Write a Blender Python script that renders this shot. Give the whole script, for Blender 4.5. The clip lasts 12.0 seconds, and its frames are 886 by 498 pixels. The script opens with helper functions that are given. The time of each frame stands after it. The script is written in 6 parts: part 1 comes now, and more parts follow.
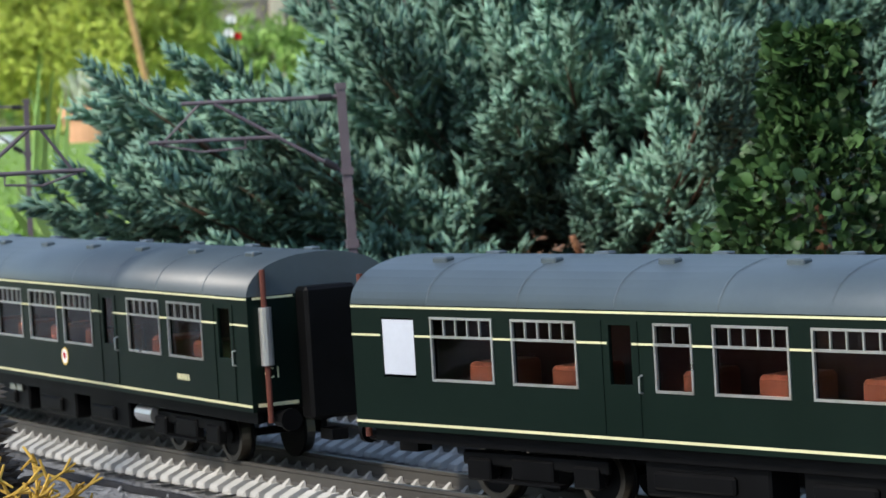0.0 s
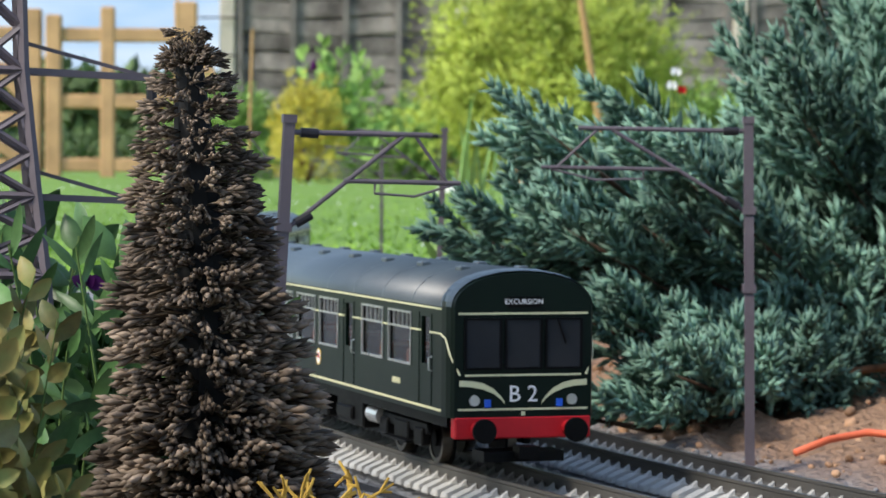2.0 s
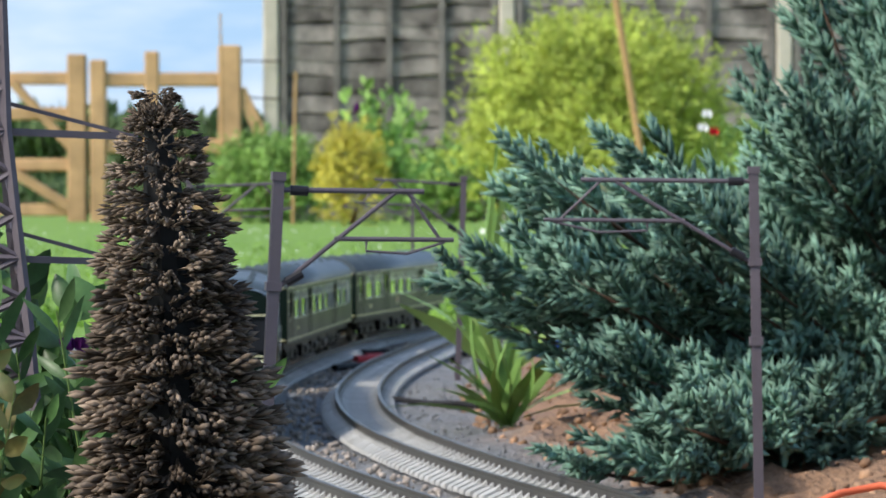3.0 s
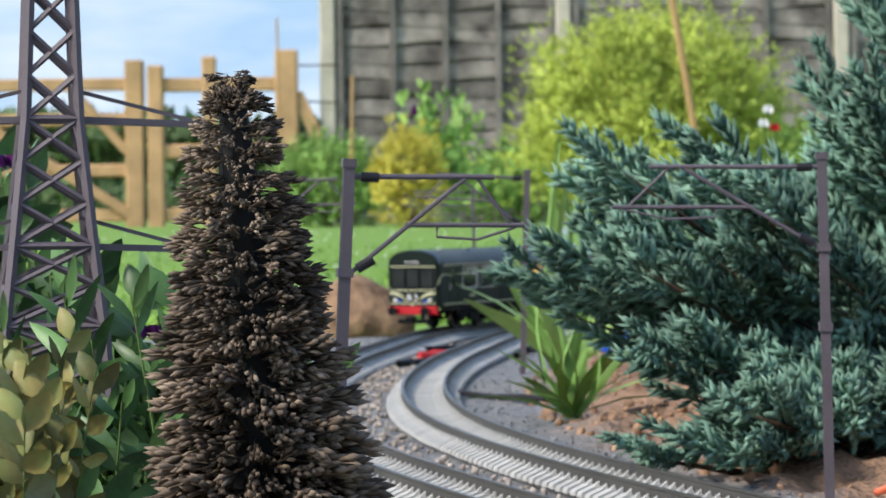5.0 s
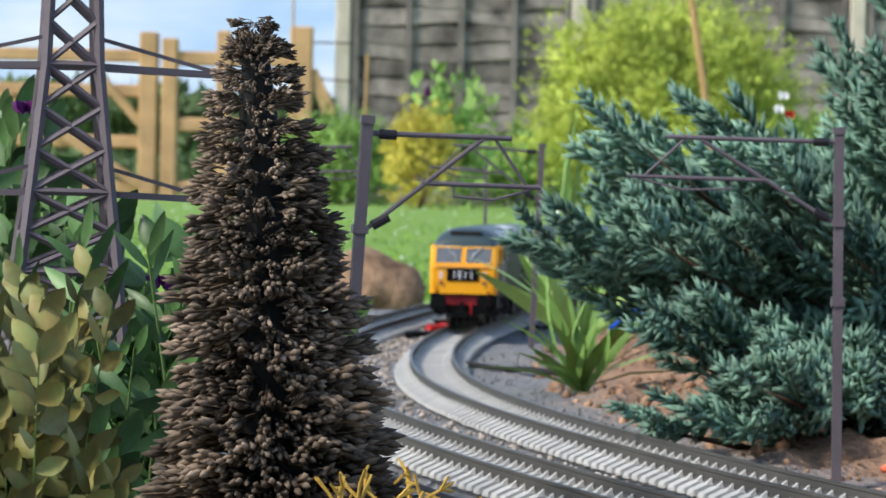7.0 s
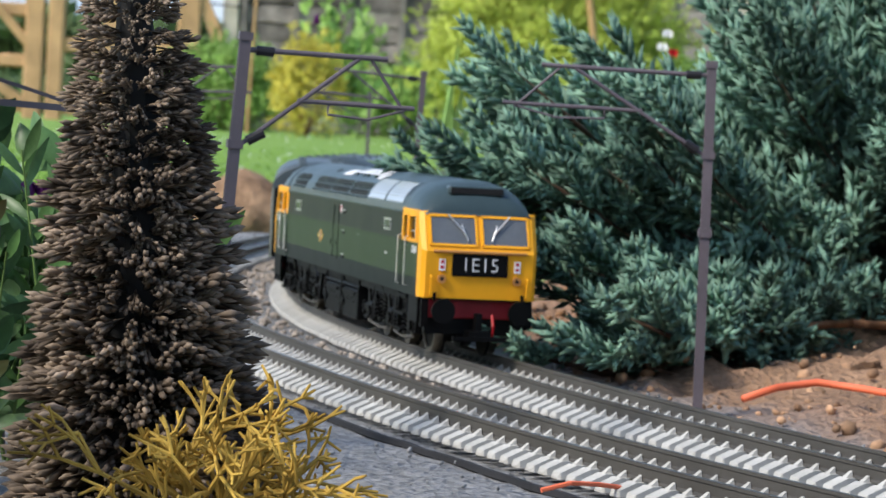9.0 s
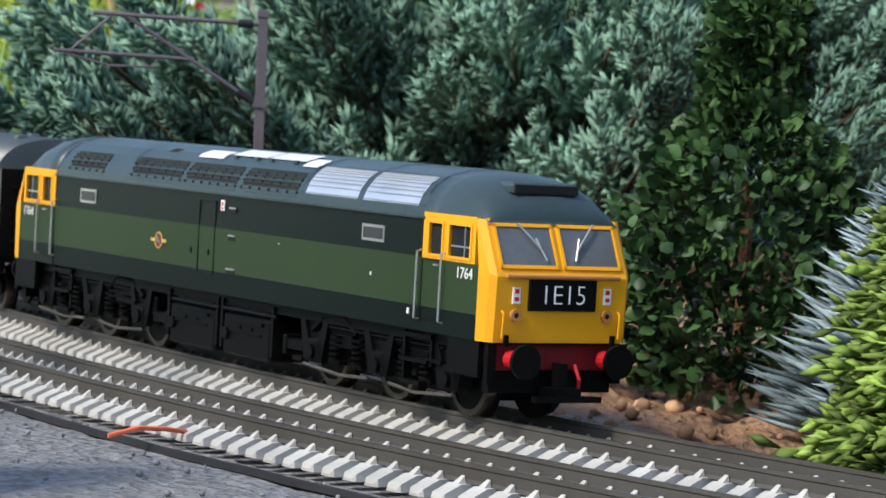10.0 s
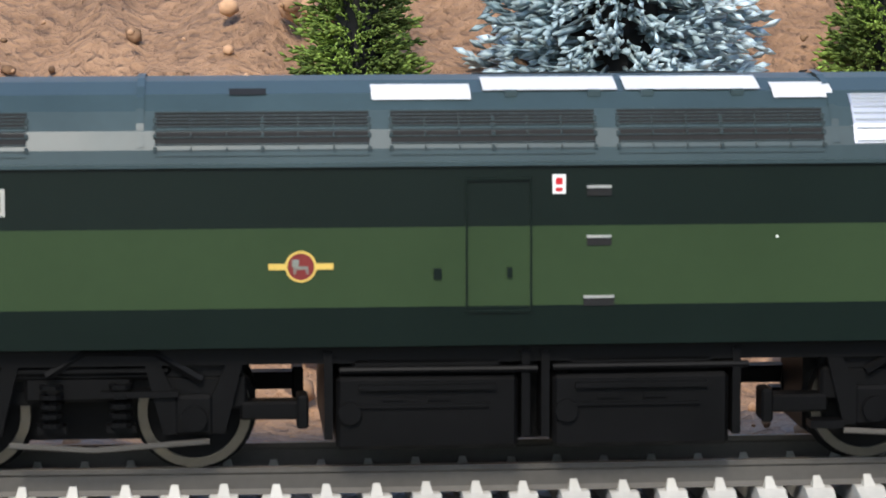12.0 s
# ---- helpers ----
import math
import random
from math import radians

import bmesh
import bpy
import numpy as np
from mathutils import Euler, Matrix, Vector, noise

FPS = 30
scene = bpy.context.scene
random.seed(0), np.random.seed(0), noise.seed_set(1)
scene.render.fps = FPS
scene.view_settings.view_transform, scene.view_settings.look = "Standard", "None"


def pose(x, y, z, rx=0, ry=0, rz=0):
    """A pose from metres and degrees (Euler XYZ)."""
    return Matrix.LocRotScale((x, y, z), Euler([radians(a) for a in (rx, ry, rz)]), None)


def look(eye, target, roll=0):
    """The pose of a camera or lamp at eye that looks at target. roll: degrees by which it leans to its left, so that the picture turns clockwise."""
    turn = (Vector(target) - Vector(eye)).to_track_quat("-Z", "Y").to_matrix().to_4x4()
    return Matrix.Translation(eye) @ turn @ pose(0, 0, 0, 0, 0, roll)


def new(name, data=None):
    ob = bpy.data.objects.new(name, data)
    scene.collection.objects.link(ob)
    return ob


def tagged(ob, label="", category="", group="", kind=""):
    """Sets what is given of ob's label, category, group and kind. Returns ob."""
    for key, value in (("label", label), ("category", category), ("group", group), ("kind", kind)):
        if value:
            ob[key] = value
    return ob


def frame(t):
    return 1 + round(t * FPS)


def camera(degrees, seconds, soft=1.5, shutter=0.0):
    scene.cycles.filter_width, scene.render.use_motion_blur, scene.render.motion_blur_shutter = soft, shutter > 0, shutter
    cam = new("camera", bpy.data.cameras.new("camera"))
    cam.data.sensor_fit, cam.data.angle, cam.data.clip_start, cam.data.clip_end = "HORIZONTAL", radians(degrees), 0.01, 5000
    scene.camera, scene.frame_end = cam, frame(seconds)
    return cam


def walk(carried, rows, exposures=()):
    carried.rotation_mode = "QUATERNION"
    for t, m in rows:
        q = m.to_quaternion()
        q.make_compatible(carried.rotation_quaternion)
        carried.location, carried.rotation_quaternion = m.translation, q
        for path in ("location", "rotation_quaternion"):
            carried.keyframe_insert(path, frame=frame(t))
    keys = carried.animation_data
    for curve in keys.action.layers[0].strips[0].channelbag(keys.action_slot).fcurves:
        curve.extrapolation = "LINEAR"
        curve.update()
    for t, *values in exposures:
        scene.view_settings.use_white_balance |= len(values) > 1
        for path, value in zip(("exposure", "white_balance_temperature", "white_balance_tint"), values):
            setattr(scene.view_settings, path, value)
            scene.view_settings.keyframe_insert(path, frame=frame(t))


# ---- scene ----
cam = camera(17.38, 12.0, soft=1.5, shutter=0.0)
cam.data.dof.use_dof, cam.data.dof.focus_distance, cam.data.dof.aperture_fstop = True, 0.52, 110


def aim(x, y, z, yaw, pitch, roll):
    """Camera pose: yaw clockwise from +y, pitch downwards, roll to its left, in degrees."""
    return pose(x, y, z, 90 - pitch, 0, -yaw) @ pose(0, 0, 0, 0, 0, roll)


PATH = [
    (0, -0.0200, -0.0476, 0.0844, 11.09, 3.16, -3.46), (0.5, -0.0187, -0.0340, 0.0832, 9.05, 1.90, -2.20),
    (1, -0.0222, -0.0425, 0.0769, 7.71, 1.34, -1.33), (1.5, -0.0145, -0.0300, 0.0757, 4.72, 1.48, -0.30),
    (2, 0.0015, -0.0030, 0.0737, 2.25, 1.62, 0.40), (2.5, 0.0142, 0.0070, 0.0774, 1.68, 0.97, 0.17),
    (4.5, 0.0119, 0.0066, 0.0750, 0.52, 0.71, -1.12), (5, 0.0110, 0.0055, 0.0734, 0.18, 0.75, -0.69),
    (5.5, 0.0102, 0.0059, 0.0720, 0.00, 0.72, -0.32), (6, 0.0104, 0.0055, 0.0720, -0.10, 0.74, -0.14),
    (6.5, 0.0097, 0.0053, 0.0704, -0.17, 0.84, 0.42), (8.5, 0.0098, 0.0015, 0.0650, 1.19, 2.06, 2.87),
    (9, 0.0124, -0.0045, 0.0658, 2.35, 2.37, 3.03), (9.5, 0.0058, -0.0086, 0.0738, 6.48, 3.05, 3.56),
    (10, 0.0020, -0.0066, 0.0630, 11.96, 2.70, 3.21), (10.5, 0.0132, 0.0010, 0.0589, 18.61, 3.21, 2.10),
    (11, 0.0229, 0.0068, 0.0674, 28.58, 5.11, 0.65), (11.5, 0.0429, 0.0128, 0.0720, 41.51, 7.04, -0.55),
    (12, 0.0540, 0.0146, 0.0729, 53.56, 6.60, -0.09)]
walk(cam, [(r[0], aim(*r[1:])) for r in PATH])

# ---- light ----
world = bpy.data.worlds.new("sky")
scene.world = world
world.use_nodes = True
wn = world.node_tree
sky = wn.nodes.new("ShaderNodeTexSky")
sky.sky_type, sky.sun_disc = "NISHITA", False
sky.sun_elevation, sky.sun_rotation = radians(44), radians(-118)
sky.air_density, sky.dust_density = 1.0, 1.0
wn.links.new(sky.outputs[0], wn.nodes["Background"].inputs[0])
wn.nodes["Background"].inputs[1].default_value = 0.13
sun = new("sun", bpy.data.lights.new("sun", "SUN"))
sun.data.energy, sun.data.angle, sun.data.color = 1.7, radians(11), (1.0, 0.93, 0.82)
SUN_EL, SUN_AZ = 44, -118
sun.matrix_world = look((-10 * math.cos(radians(SUN_EL)) * math.sin(radians(-SUN_AZ)), 10 * math.cos(radians(SUN_EL)) * math.cos(radians(SUN_AZ)),
                         10 * math.sin(radians(SUN_EL))), (0, 0, 0))
scene.view_settings.exposure = 1.15

# ---- materials ----


def mat(name, col, rough=0.6, metal=0.0, var=0.15, scale=80.0, bump=0.0, col2=None, fine=900.0, island=0.0, obj=0.0, spec=0.28):
    m = bpy.data.materials.new(name)
    m.use_nodes = True
    t = m.node_tree
    b = t.nodes["Principled BSDF"]
    b.inputs["Roughness"].default_value = rough
    b.inputs["Metallic"].default_value = metal
    b.inputs["Specular IOR Level"].default_value = spec
    co = t.nodes.new("ShaderNodeTexCoord")
    n1 = t.nodes.new("ShaderNodeTexNoise")
    n1.inputs["Scale"].default_value, n1.inputs["Detail"].default_value = scale, 6
    n2 = t.nodes.new("ShaderNodeTexNoise")
    n2.inputs["Scale"].default_value, n2.inputs["Detail"].default_value = fine, 3
    for n in (n1, n2):
        t.links.new(co.outputs["Object"], n.inputs["Vector"])
    ramp = t.nodes.new("ShaderNodeMapRange")
    ramp.inputs[1].default_value, ramp.inputs[2].default_value = 0.3, 0.7
    t.links.new(n1.outputs[0], ramp.inputs[0])
    mix = t.nodes.new("ShaderNodeMix")
    mix.data_type = "RGBA"
    a = tuple(max(0, c * (1 - var)) for c in col)
    d = tuple(min(1, c * (1 + var)) for c in (col2 or col))
    mix.inputs[6].default_value, mix.inputs[7].default_value = (*a, 1), (*d, 1)
    t.links.new(ramp.outputs[0], mix.inputs[0])
    out = mix.outputs[2]
    hs = t.nodes.new("ShaderNodeHueSaturation")
    t.links.new(out, hs.inputs["Color"])
    val = t.nodes.new("ShaderNodeMath")
    val.operation = "MULTIPLY_ADD"
    t.links.new(n2.outputs[0], val.inputs[0])
    val.inputs[1].default_value, val.inputs[2].default_value = var * 1.4, 1 - var * 0.7
    last = val
    if island or obj:
        src = t.nodes.new("ShaderNodeNewGeometry").outputs["Random Per Island"] if island else t.nodes.new("ShaderNodeObjectInfo").outputs["Random"]
        v2 = t.nodes.new("ShaderNodeMath")
        v2.operation = "MULTIPLY_ADD"
        amt = island or obj
        t.links.new(src, v2.inputs[0])
        v2.inputs[1].default_value, v2.inputs[2].default_value = amt, -amt / 2
        v3 = t.nodes.new("ShaderNodeMath")
        v3.operation = "ADD"
        t.links.new(v2.outputs[0], v3.inputs[0])
        t.links.new(val.outputs[0], v3.inputs[1])
        last = v3
    t.links.new(last.outputs[0], hs.inputs["Value"])
    t.links.new(hs.outputs[0], b.inputs["Base Color"])
    rr = t.nodes.new("ShaderNodeMapRange")
    rr.inputs[3].default_value, rr.inputs[4].default_value = max(0.02, rough - 0.08), min(1, rough + 0.08)
    t.links.new(n1.outputs[0], rr.inputs[0])
    t.links.new(rr.outputs[0], b.inputs["Roughness"])
    if bump:
        bp = t.nodes.new("ShaderNodeBump")
        bp.inputs["Strength"].default_value = 1.0
        bp.inputs["Distance"].default_value = bump
        t.links.new(n2.outputs[0], bp.inputs["Height"])
        t.links.new(bp.outputs[0], b.inputs["Normal"])
    return m


def glass_mat(name, col, alpha_rough=0.03):
    m = bpy.data.materials.new(name)
    m.use_nodes = True
    b = m.node_tree.nodes["Principled BSDF"]
    b.inputs["Base Color"].default_value = (*col, 1)
    b.inputs["Roughness"].default_value = alpha_rough
    b.inputs["Transmission Weight"].default_value = 1.0
    b.inputs["IOR"].default_value = 1.2
    return m


dmu_green = mat("dmu green paint", (0.004, 0.010, 0.007), 0.36, spec=0.16, var=0.12, scale=40, fine=400)
loco_dark = mat("dark green paint", (0.0035, 0.0085, 0.0065), 0.40, spec=0.16, var=0.12, scale=40, fine=500)
loco_light = mat("light green paint", (0.026, 0.047, 0.019), 0.48, spec=0.16, var=0.08, scale=40, fine=500)
roof_grey = mat("roof grey paint", (0.034, 0.055, 0.060), 0.36, var=0.14, scale=60, fine=700)
dmu_roof = mat("dmu roof paint", (0.046, 0.064, 0.072), 0.46, var=0.14, scale=60, fine=700, spec=0.75)
yellow = mat("warning yellow paint", (0.80, 0.36, 0.012), 0.42, var=0.05, scale=60, fine=500)
louvre_dark = mat("dark louvre paint", (0.034, 0.050, 0.054), 0.42, var=0.15, scale=60, spec=0.3)
cream_line = mat("cream lining", (0.62, 0.60, 0.36), 0.5, var=0.06)
white_paint = mat("white paint", (0.78, 0.78, 0.76), 0.5, var=0.05)
red_paint = mat("buffer beam red", (0.45, 0.012, 0.018), 0.5, var=0.12)
black_frame = mat("black underframe plastic", (0.0028, 0.0028, 0.003), 0.5, var=0.25, scale=150, spec=0.11)
# near-black; also the painted shade in tree crowns and loco recesses
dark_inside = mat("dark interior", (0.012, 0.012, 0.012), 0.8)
steel = mat("bright steel tyre", (0.16, 0.145, 0.12), 0.35, 1.0, var=0.15)
chrome = mat("chrome trim", (0.62, 0.62, 0.60), 0.3, 0.8, var=0.08)
silver = mat("silver roof panel", (0.58, 0.60, 0.64), 0.34, 0.75, var=0.05)
# white base colour paints the sky's reflection on the silver hatches
hatch_sky_white = mat("silver hatch whitened for sky reflection", (0.62, 0.62, 0.61), 0.4, var=0.06)
crest_maroon = mat("crest maroon", (0.16, 0.022, 0.02), 0.5, var=0.15)
seat_orange = mat("orange seat plastic", (0.24, 0.055, 0.025), 0.55, var=0.2)
maroon_in = mat("maroon interior", (0.06, 0.016, 0.014), 0.7, var=0.2)
glass = glass_mat("window glass", (0.85, 0.9, 0.9))
grey_pane = mat("grey side pane", (0.05, 0.056, 0.06), 0.2, var=0.1)
dark_glass = mat("dark glass", (0.02, 0.022, 0.025), 0.06, var=0.1)
# greyed base colour stands in for reflection and the light cab behind the glass
cab_glass = mat("cab windscreen glass with painted reflection", (0.10, 0.108, 0.115), 0.12, var=0.15, spec=0.6)
pale_glass = mat("frosted pane", (0.50, 0.53, 0.58), 0.25, var=0.06)
coach_grey = mat("coach upper panel", (0.20, 0.22, 0.19), 0.45, var=0.08)
coach_dark = mat("coach lower panel", (0.022, 0.040, 0.035), 0.45, var=0.1)
rail_mat = mat("nickel silver rail", (0.13, 0.12, 0.105), 0.38, 0.7, var=0.2, scale=30)
rail_side = mat("weathered rail side", (0.075, 0.07, 0.062), 0.6, 0.2, var=0.2, scale=30)
sleeper_mat = mat("concrete grey sleeper", (0.43, 0.42, 0.385), 0.7, var=0.16, scale=60, obj=0.18)
mast_mat = mat("grey mast plastic", (0.115, 0.095, 0.105), 0.5, var=0.15, scale=60)
wire_dark = mat("dark insulator", (0.02, 0.018, 0.02), 0.5)
bark = mat("juniper bark", (0.16, 0.07, 0.035), 0.85, var=0.4, scale=120, bump=0.001, col2=(0.24, 0.12, 0.06))
wood_new = mat("tan fence timber", (0.46, 0.28, 0.14), 0.75, var=0.2, scale=6, bump=0.002, fine=60)
wood_old = mat("weathered panel board", (0.105, 0.088, 0.080), 0.85, var=0.5, scale=5, col2=(0.20, 0.175, 0.155), fine=40, obj=0.9, bump=0.003)
wood_batten = mat("grey fence batten", (0.17, 0.15, 0.135), 0.85, var=0.35, scale=5, fine=40, obj=0.4)
post_pale = mat("pale concrete post", (0.50, 0.44, 0.36), 0.8, var=0.15, scale=6)

# ---- geometry helpers ----
MM = 0.001


def link(name, bm, material, parent=None, label="", smooth=False):
    me = bpy.data.meshes.new(name)
    bm.normal_update()
    bm.to_mesh(me)
    bm.free()
    for m in (material if isinstance(material, (list, tuple)) else [material]):
        me.materials.append(m)
    if smooth:
        me.polygons.foreach_set("use_smooth", [True] * len(me.polygons))
    ob = new(name, me)
    if parent:
        ob.parent = parent
    if label:
        ob["label"] = label
    return ob


def part(name, bm, material, parent, label="", smooth=False):
    return link(name, bm, material, parent, label, smooth)


def thing(name, label, category, group="", m=None):
    ob = new(name)
    ob.empty_display_size = 0.01
    if m is not None:
        ob.matrix_world = m
    return tagged(ob, label, category, group)


def raw(name, verts, faces, material, parent=None, smooth=False):
    me = bpy.data.meshes.new(name)
    me.from_pydata([tuple(map(float, v)) for v in verts], [], [tuple(f) for f in faces])
    me.materials.append(material)
    if smooth:
        me.polygons.foreach_set("use_smooth", [True] * len(me.polygons))
    ob = new(name, me)
    if parent:
        ob.parent = parent
    return ob


def box(bm, x0, x1, y0, y1, z0, z1, m=None, bev=0.0, k=MM):
    """A box between the given planes, in millimetres unless k says otherwise."""
    v = [bm.verts.new(((m or Matrix()) @ Vector((x * k, y * k, z * k)))) for x in (x0, x1) for y in (y0, y1) for z in (z0, z1)]
    fs = [bm.faces.new([v[i] for i in q]) for q in ((0, 1, 3, 2), (4, 6, 7, 5), (0, 4, 5, 1), (2, 3, 7, 6), (0, 2, 6, 4), (1, 5, 7, 3))]
    if bev:
        es = list({e for f in fs for e in f.edges})
        bmesh.ops.bevel(bm, geom=es, offset=bev * k, segments=1, affect="EDGES")
    return bm


def boxes(*rows, bev=0.0):
    bm = bmesh.new()
    for r in rows:
        box(bm, *r, bev=bev)
    return bm


def tube(bm, p, q, r, n=8, r2=None, caps=True, k=MM):
    """A round bar from p to q."""
    p, q = Vector(p) * k, Vector(q) * k
    r, r2 = r * k, (r if r2 is None else r2) * k
    d = (q - p).normalized()
    u = d.orthogonal().normalized()
    w = d.cross(u)
    a, b = [], []
    for i in range(n):
        c, s = math.cos(2 * math.pi * i / n), math.sin(2 * math.pi * i / n)
        a.append(bm.verts.new(p + (u * c + w * s) * r))
        b.append(bm.verts.new(q + (u * c + w * s) * r2))
    for i in range(n):
        bm.faces.new((a[i], a[(i + 1) % n], b[(i + 1) % n], b[i]))
    if caps:
        bm.faces.new(a[::-1])
        bm.faces.new(b)
    return bm


def tubes(*rows, n=8):
    bm = bmesh.new()
    for p, q, r in rows:
        tube(bm, p, q, r, n)
    return bm


def wire(pts, r, n=6):
    """One continuous round wire through the points."""
    bm = bmesh.new()
    p = [Vector(q) * MM for q in pts]
    u = None
    rows = []
    for i in range(len(p)):
        d = (p[min(i + 1, len(p) - 1)] - p[max(i - 1, 0)]).normalized()
        u = d.orthogonal().normalized() if u is None else (u - d * u.dot(d)).normalized()
        w = d.cross(u)
        rows.append([bm.verts.new(p[i] + (u * math.cos(6.28318 * k / n + 0.785) + w * math.sin(6.28318 * k / n + 0.785)) * r * MM) for k in range(n)])
    for a, b in zip(rows, rows[1:]):
        for k in range(n):
            bm.faces.new((a[k], a[(k + 1) % n], b[(k + 1) % n], b[k]))
    bm.faces.new(rows[0][::-1])
    bm.faces.new(rows[-1])
    return bm


def disc(bm, c, axis, r, h, n=20, k=MM):
    """A disc or drum round the point c along an axis."""
    a = Vector(axis).normalized() * h / 2
    return tube(bm, Vector(c) - a, Vector(c) + a, r, n, k=k)


def ring(bm, c, axis, r_in, r_out, h, n=24, k=MM):
    c, a = Vector(c), Vector(axis).normalized()
    u = a.orthogonal().normalized()
    w = a.cross(u)
    rows = []
    for r, s in ((r_in, -1), (r_out, -1), (r_out, 1), (r_in, 1)):
        rows.append([bm.verts.new((c + a * (s * h / 2) + (u * math.cos(2 * math.pi * i / n) + w * math.sin(2 * math.pi * i / n)) * r) * k) for i in range(n)])
    for j in range(4):
        for i in range(n):
            bm.faces.new((rows[j][i], rows[j][(i + 1) % n], rows[(j + 1) % 4][(i + 1) % n], rows[(j + 1) % 4][i]))
    return bm


def panel(x0, x1, z0, z1, holes, y0, y1):
    """An upright wall sheet of some thickness in x and z with rectangular openings, in millimetres."""
    bm = bmesh.new()
    xs = sorted({x0, x1, *[h[0] for h in holes], *[h[1] for h in holes]})
    zs = sorted({z0, z1, *[h[2] for h in holes], *[h[3] for h in holes]})
    inside = lambda x, z: any(h[0] < x < h[1] and h[2] < z < h[3] for h in holes)
    full = [[not inside((xs[i] + xs[i + 1]) / 2, (zs[j] + zs[j + 1]) / 2) for j in range(len(zs) - 1)] for i in range(len(xs) - 1)]
    cache = {}

    def v(i, j, k):
        if (i, j, k) not in cache:
            cache[i, j, k] = bm.verts.new((xs[i] * MM, (y0, y1)[k] * MM, zs[j] * MM))
        return cache[i, j, k]
    for i in range(len(xs) - 1):
        for j in range(len(zs) - 1):
            if not full[i][j]:
                continue
            bm.faces.new((v(i, j, 0), v(i + 1, j, 0), v(i + 1, j + 1, 0), v(i, j + 1, 0)))
            bm.faces.new((v(i, j + 1, 1), v(i + 1, j + 1, 1), v(i + 1, j, 1), v(i, j, 1)))
            for di, dj, e in ((-1, 0, ((i, j), (i, j + 1))), (1, 0, ((i + 1, j), (i + 1, j + 1))), (0, -1, ((i, j), (i + 1, j))), (0, 1, ((i, j + 1), (i + 1, j + 1)))):
                a, b = i + di, j + dj
                if not (0 <= a < len(xs) - 1 and 0 <= b < len(zs) - 1 and full[a][b]):
                    (p, q), (r, s) = e
                    bm.faces.new((v(p, q, 0), v(r, s, 0), v(r, s, 1), v(p, q, 1)))
    return bm


def loft(sections, close_ends=True):
    """A skin through cross-sections of equal length, each a list of points in millimetres."""
    bm = bmesh.new()
    rows = [[bm.verts.new(Vector(p) * MM) for p in s] for s in sections]
    for a, b in zip(rows, rows[1:]):
        for i in range(len(a) - 1):
            bm.faces.new((a[i], a[i + 1], b[i + 1], b[i]))
    if close_ends:
        bm.faces.new(rows[0][::-1])
        bm.faces.new(rows[-1])
    return bm


def plate(poly, y0, y1):
    """A flat plate of the given outline in x and z between two planes, in millimetres."""
    bm = bmesh.new()
    a, b = [[bm.verts.new(Vector((x, y, z)) * MM) for x, z in poly] for y in (y0, y1)]
    bm.faces.new(a), bm.faces.new(b[::-1])
    for i in range(len(a)):
        bm.faces.new((a[i - 1], a[i], b[i], b[i - 1]))
    return bm


def text(name, body, size, m, material, parent, ext=0.05, thin=0.0):
    """Lettering in Blender's own font, as a mesh; size in millimetres."""
    cu = bpy.data.curves.new(name, "FONT")
    cu.body, cu.size, cu.extrude, cu.offset = body, size * MM, ext * MM, -thin * MM
    cu.align_x, cu.align_y, cu.resolution_u = "CENTER", "CENTER", 2
    tmp = new("tmp", cu)
    me = bpy.data.meshes.new_from_object(tmp.evaluated_get(bpy.context.evaluated_depsgraph_get()))
    bpy.data.objects.remove(tmp)
    me.materials.clear()
    me.materials.append(material)
    ob = new(name, me)
    ob.parent = parent
    ob.matrix_basis = m
    return ob


# ---- the two tracks ----
# centre line of the inner track, from beyond the bush round to the near straight; the outer one runs beside it
LINE = [(3.9, 2.75), (3.2, 2.33), (2.6, 2.03), (2.1, 1.84), (1.65, 1.75), (1.3, 1.76), (1.0, 1.84), (0.85, 1.92), (0.70, 1.985), (0.55, 2.03), (0.42, 2.055), (0.31, 2.05), (0.22, 2.02), (0.150, 1.965), (0.098, 1.885), (0.063, 1.79), (0.035, 1.60), (0.015, 1.43),
        (0.006, 1.25), (0.012, 1.09), (0.033, 0.948), (0.067, 0.809), (0.107, 0.682), (0.158, 0.558), (0.224, 0.441), (0.299, 0.331), (0.376, 0.236), (0.465, 0.140), (0.570, 0.045), (0.70, -0.05), (0.86, -0.15)]


def smooth_line(pts, step=0.004):
    p = np.array([pts[0]] + list(pts) + [pts[-1]], float)
    out = []
    for i in range(1, len(p) - 2):
        a, b, c, d = p[i - 1:i + 3]
        for u in np.linspace(0, 1, 40, endpoint=False):
            out.append(0.5 * (2 * b + (c - a) * u + (2 * a - 5 * b + 4 * c - d) * u * u + (3 * b - a - 3 * c + d) * u ** 3))
    q = np.array(out)
    for _ in range(30):
        q[1:-1] = (q[:-2] + 2 * q[1:-1] + q[2:]) / 4
    return q


def resample(q, step):
    s = np.concatenate([[0], np.cumsum(np.hypot(*np.diff(q, axis=0).T))])
    n = np.arange(0, s[-1], step)
    return np.stack([np.interp(n, s, q[:, 0]), np.interp(n, s, q[:, 1])], 1)


def normals(q):
    d = np.gradient(q, axis=0)
    d /= np.hypot(*d.T)[:, None]
    return np.stack([-d[:, 1], d[:, 0]], 1)


STEP = 0.002
TRACK_A = resample(smooth_line(LINE), STEP)
TRACK_B = resample(TRACK_A - normals(TRACK_A) * 0.053, STEP)


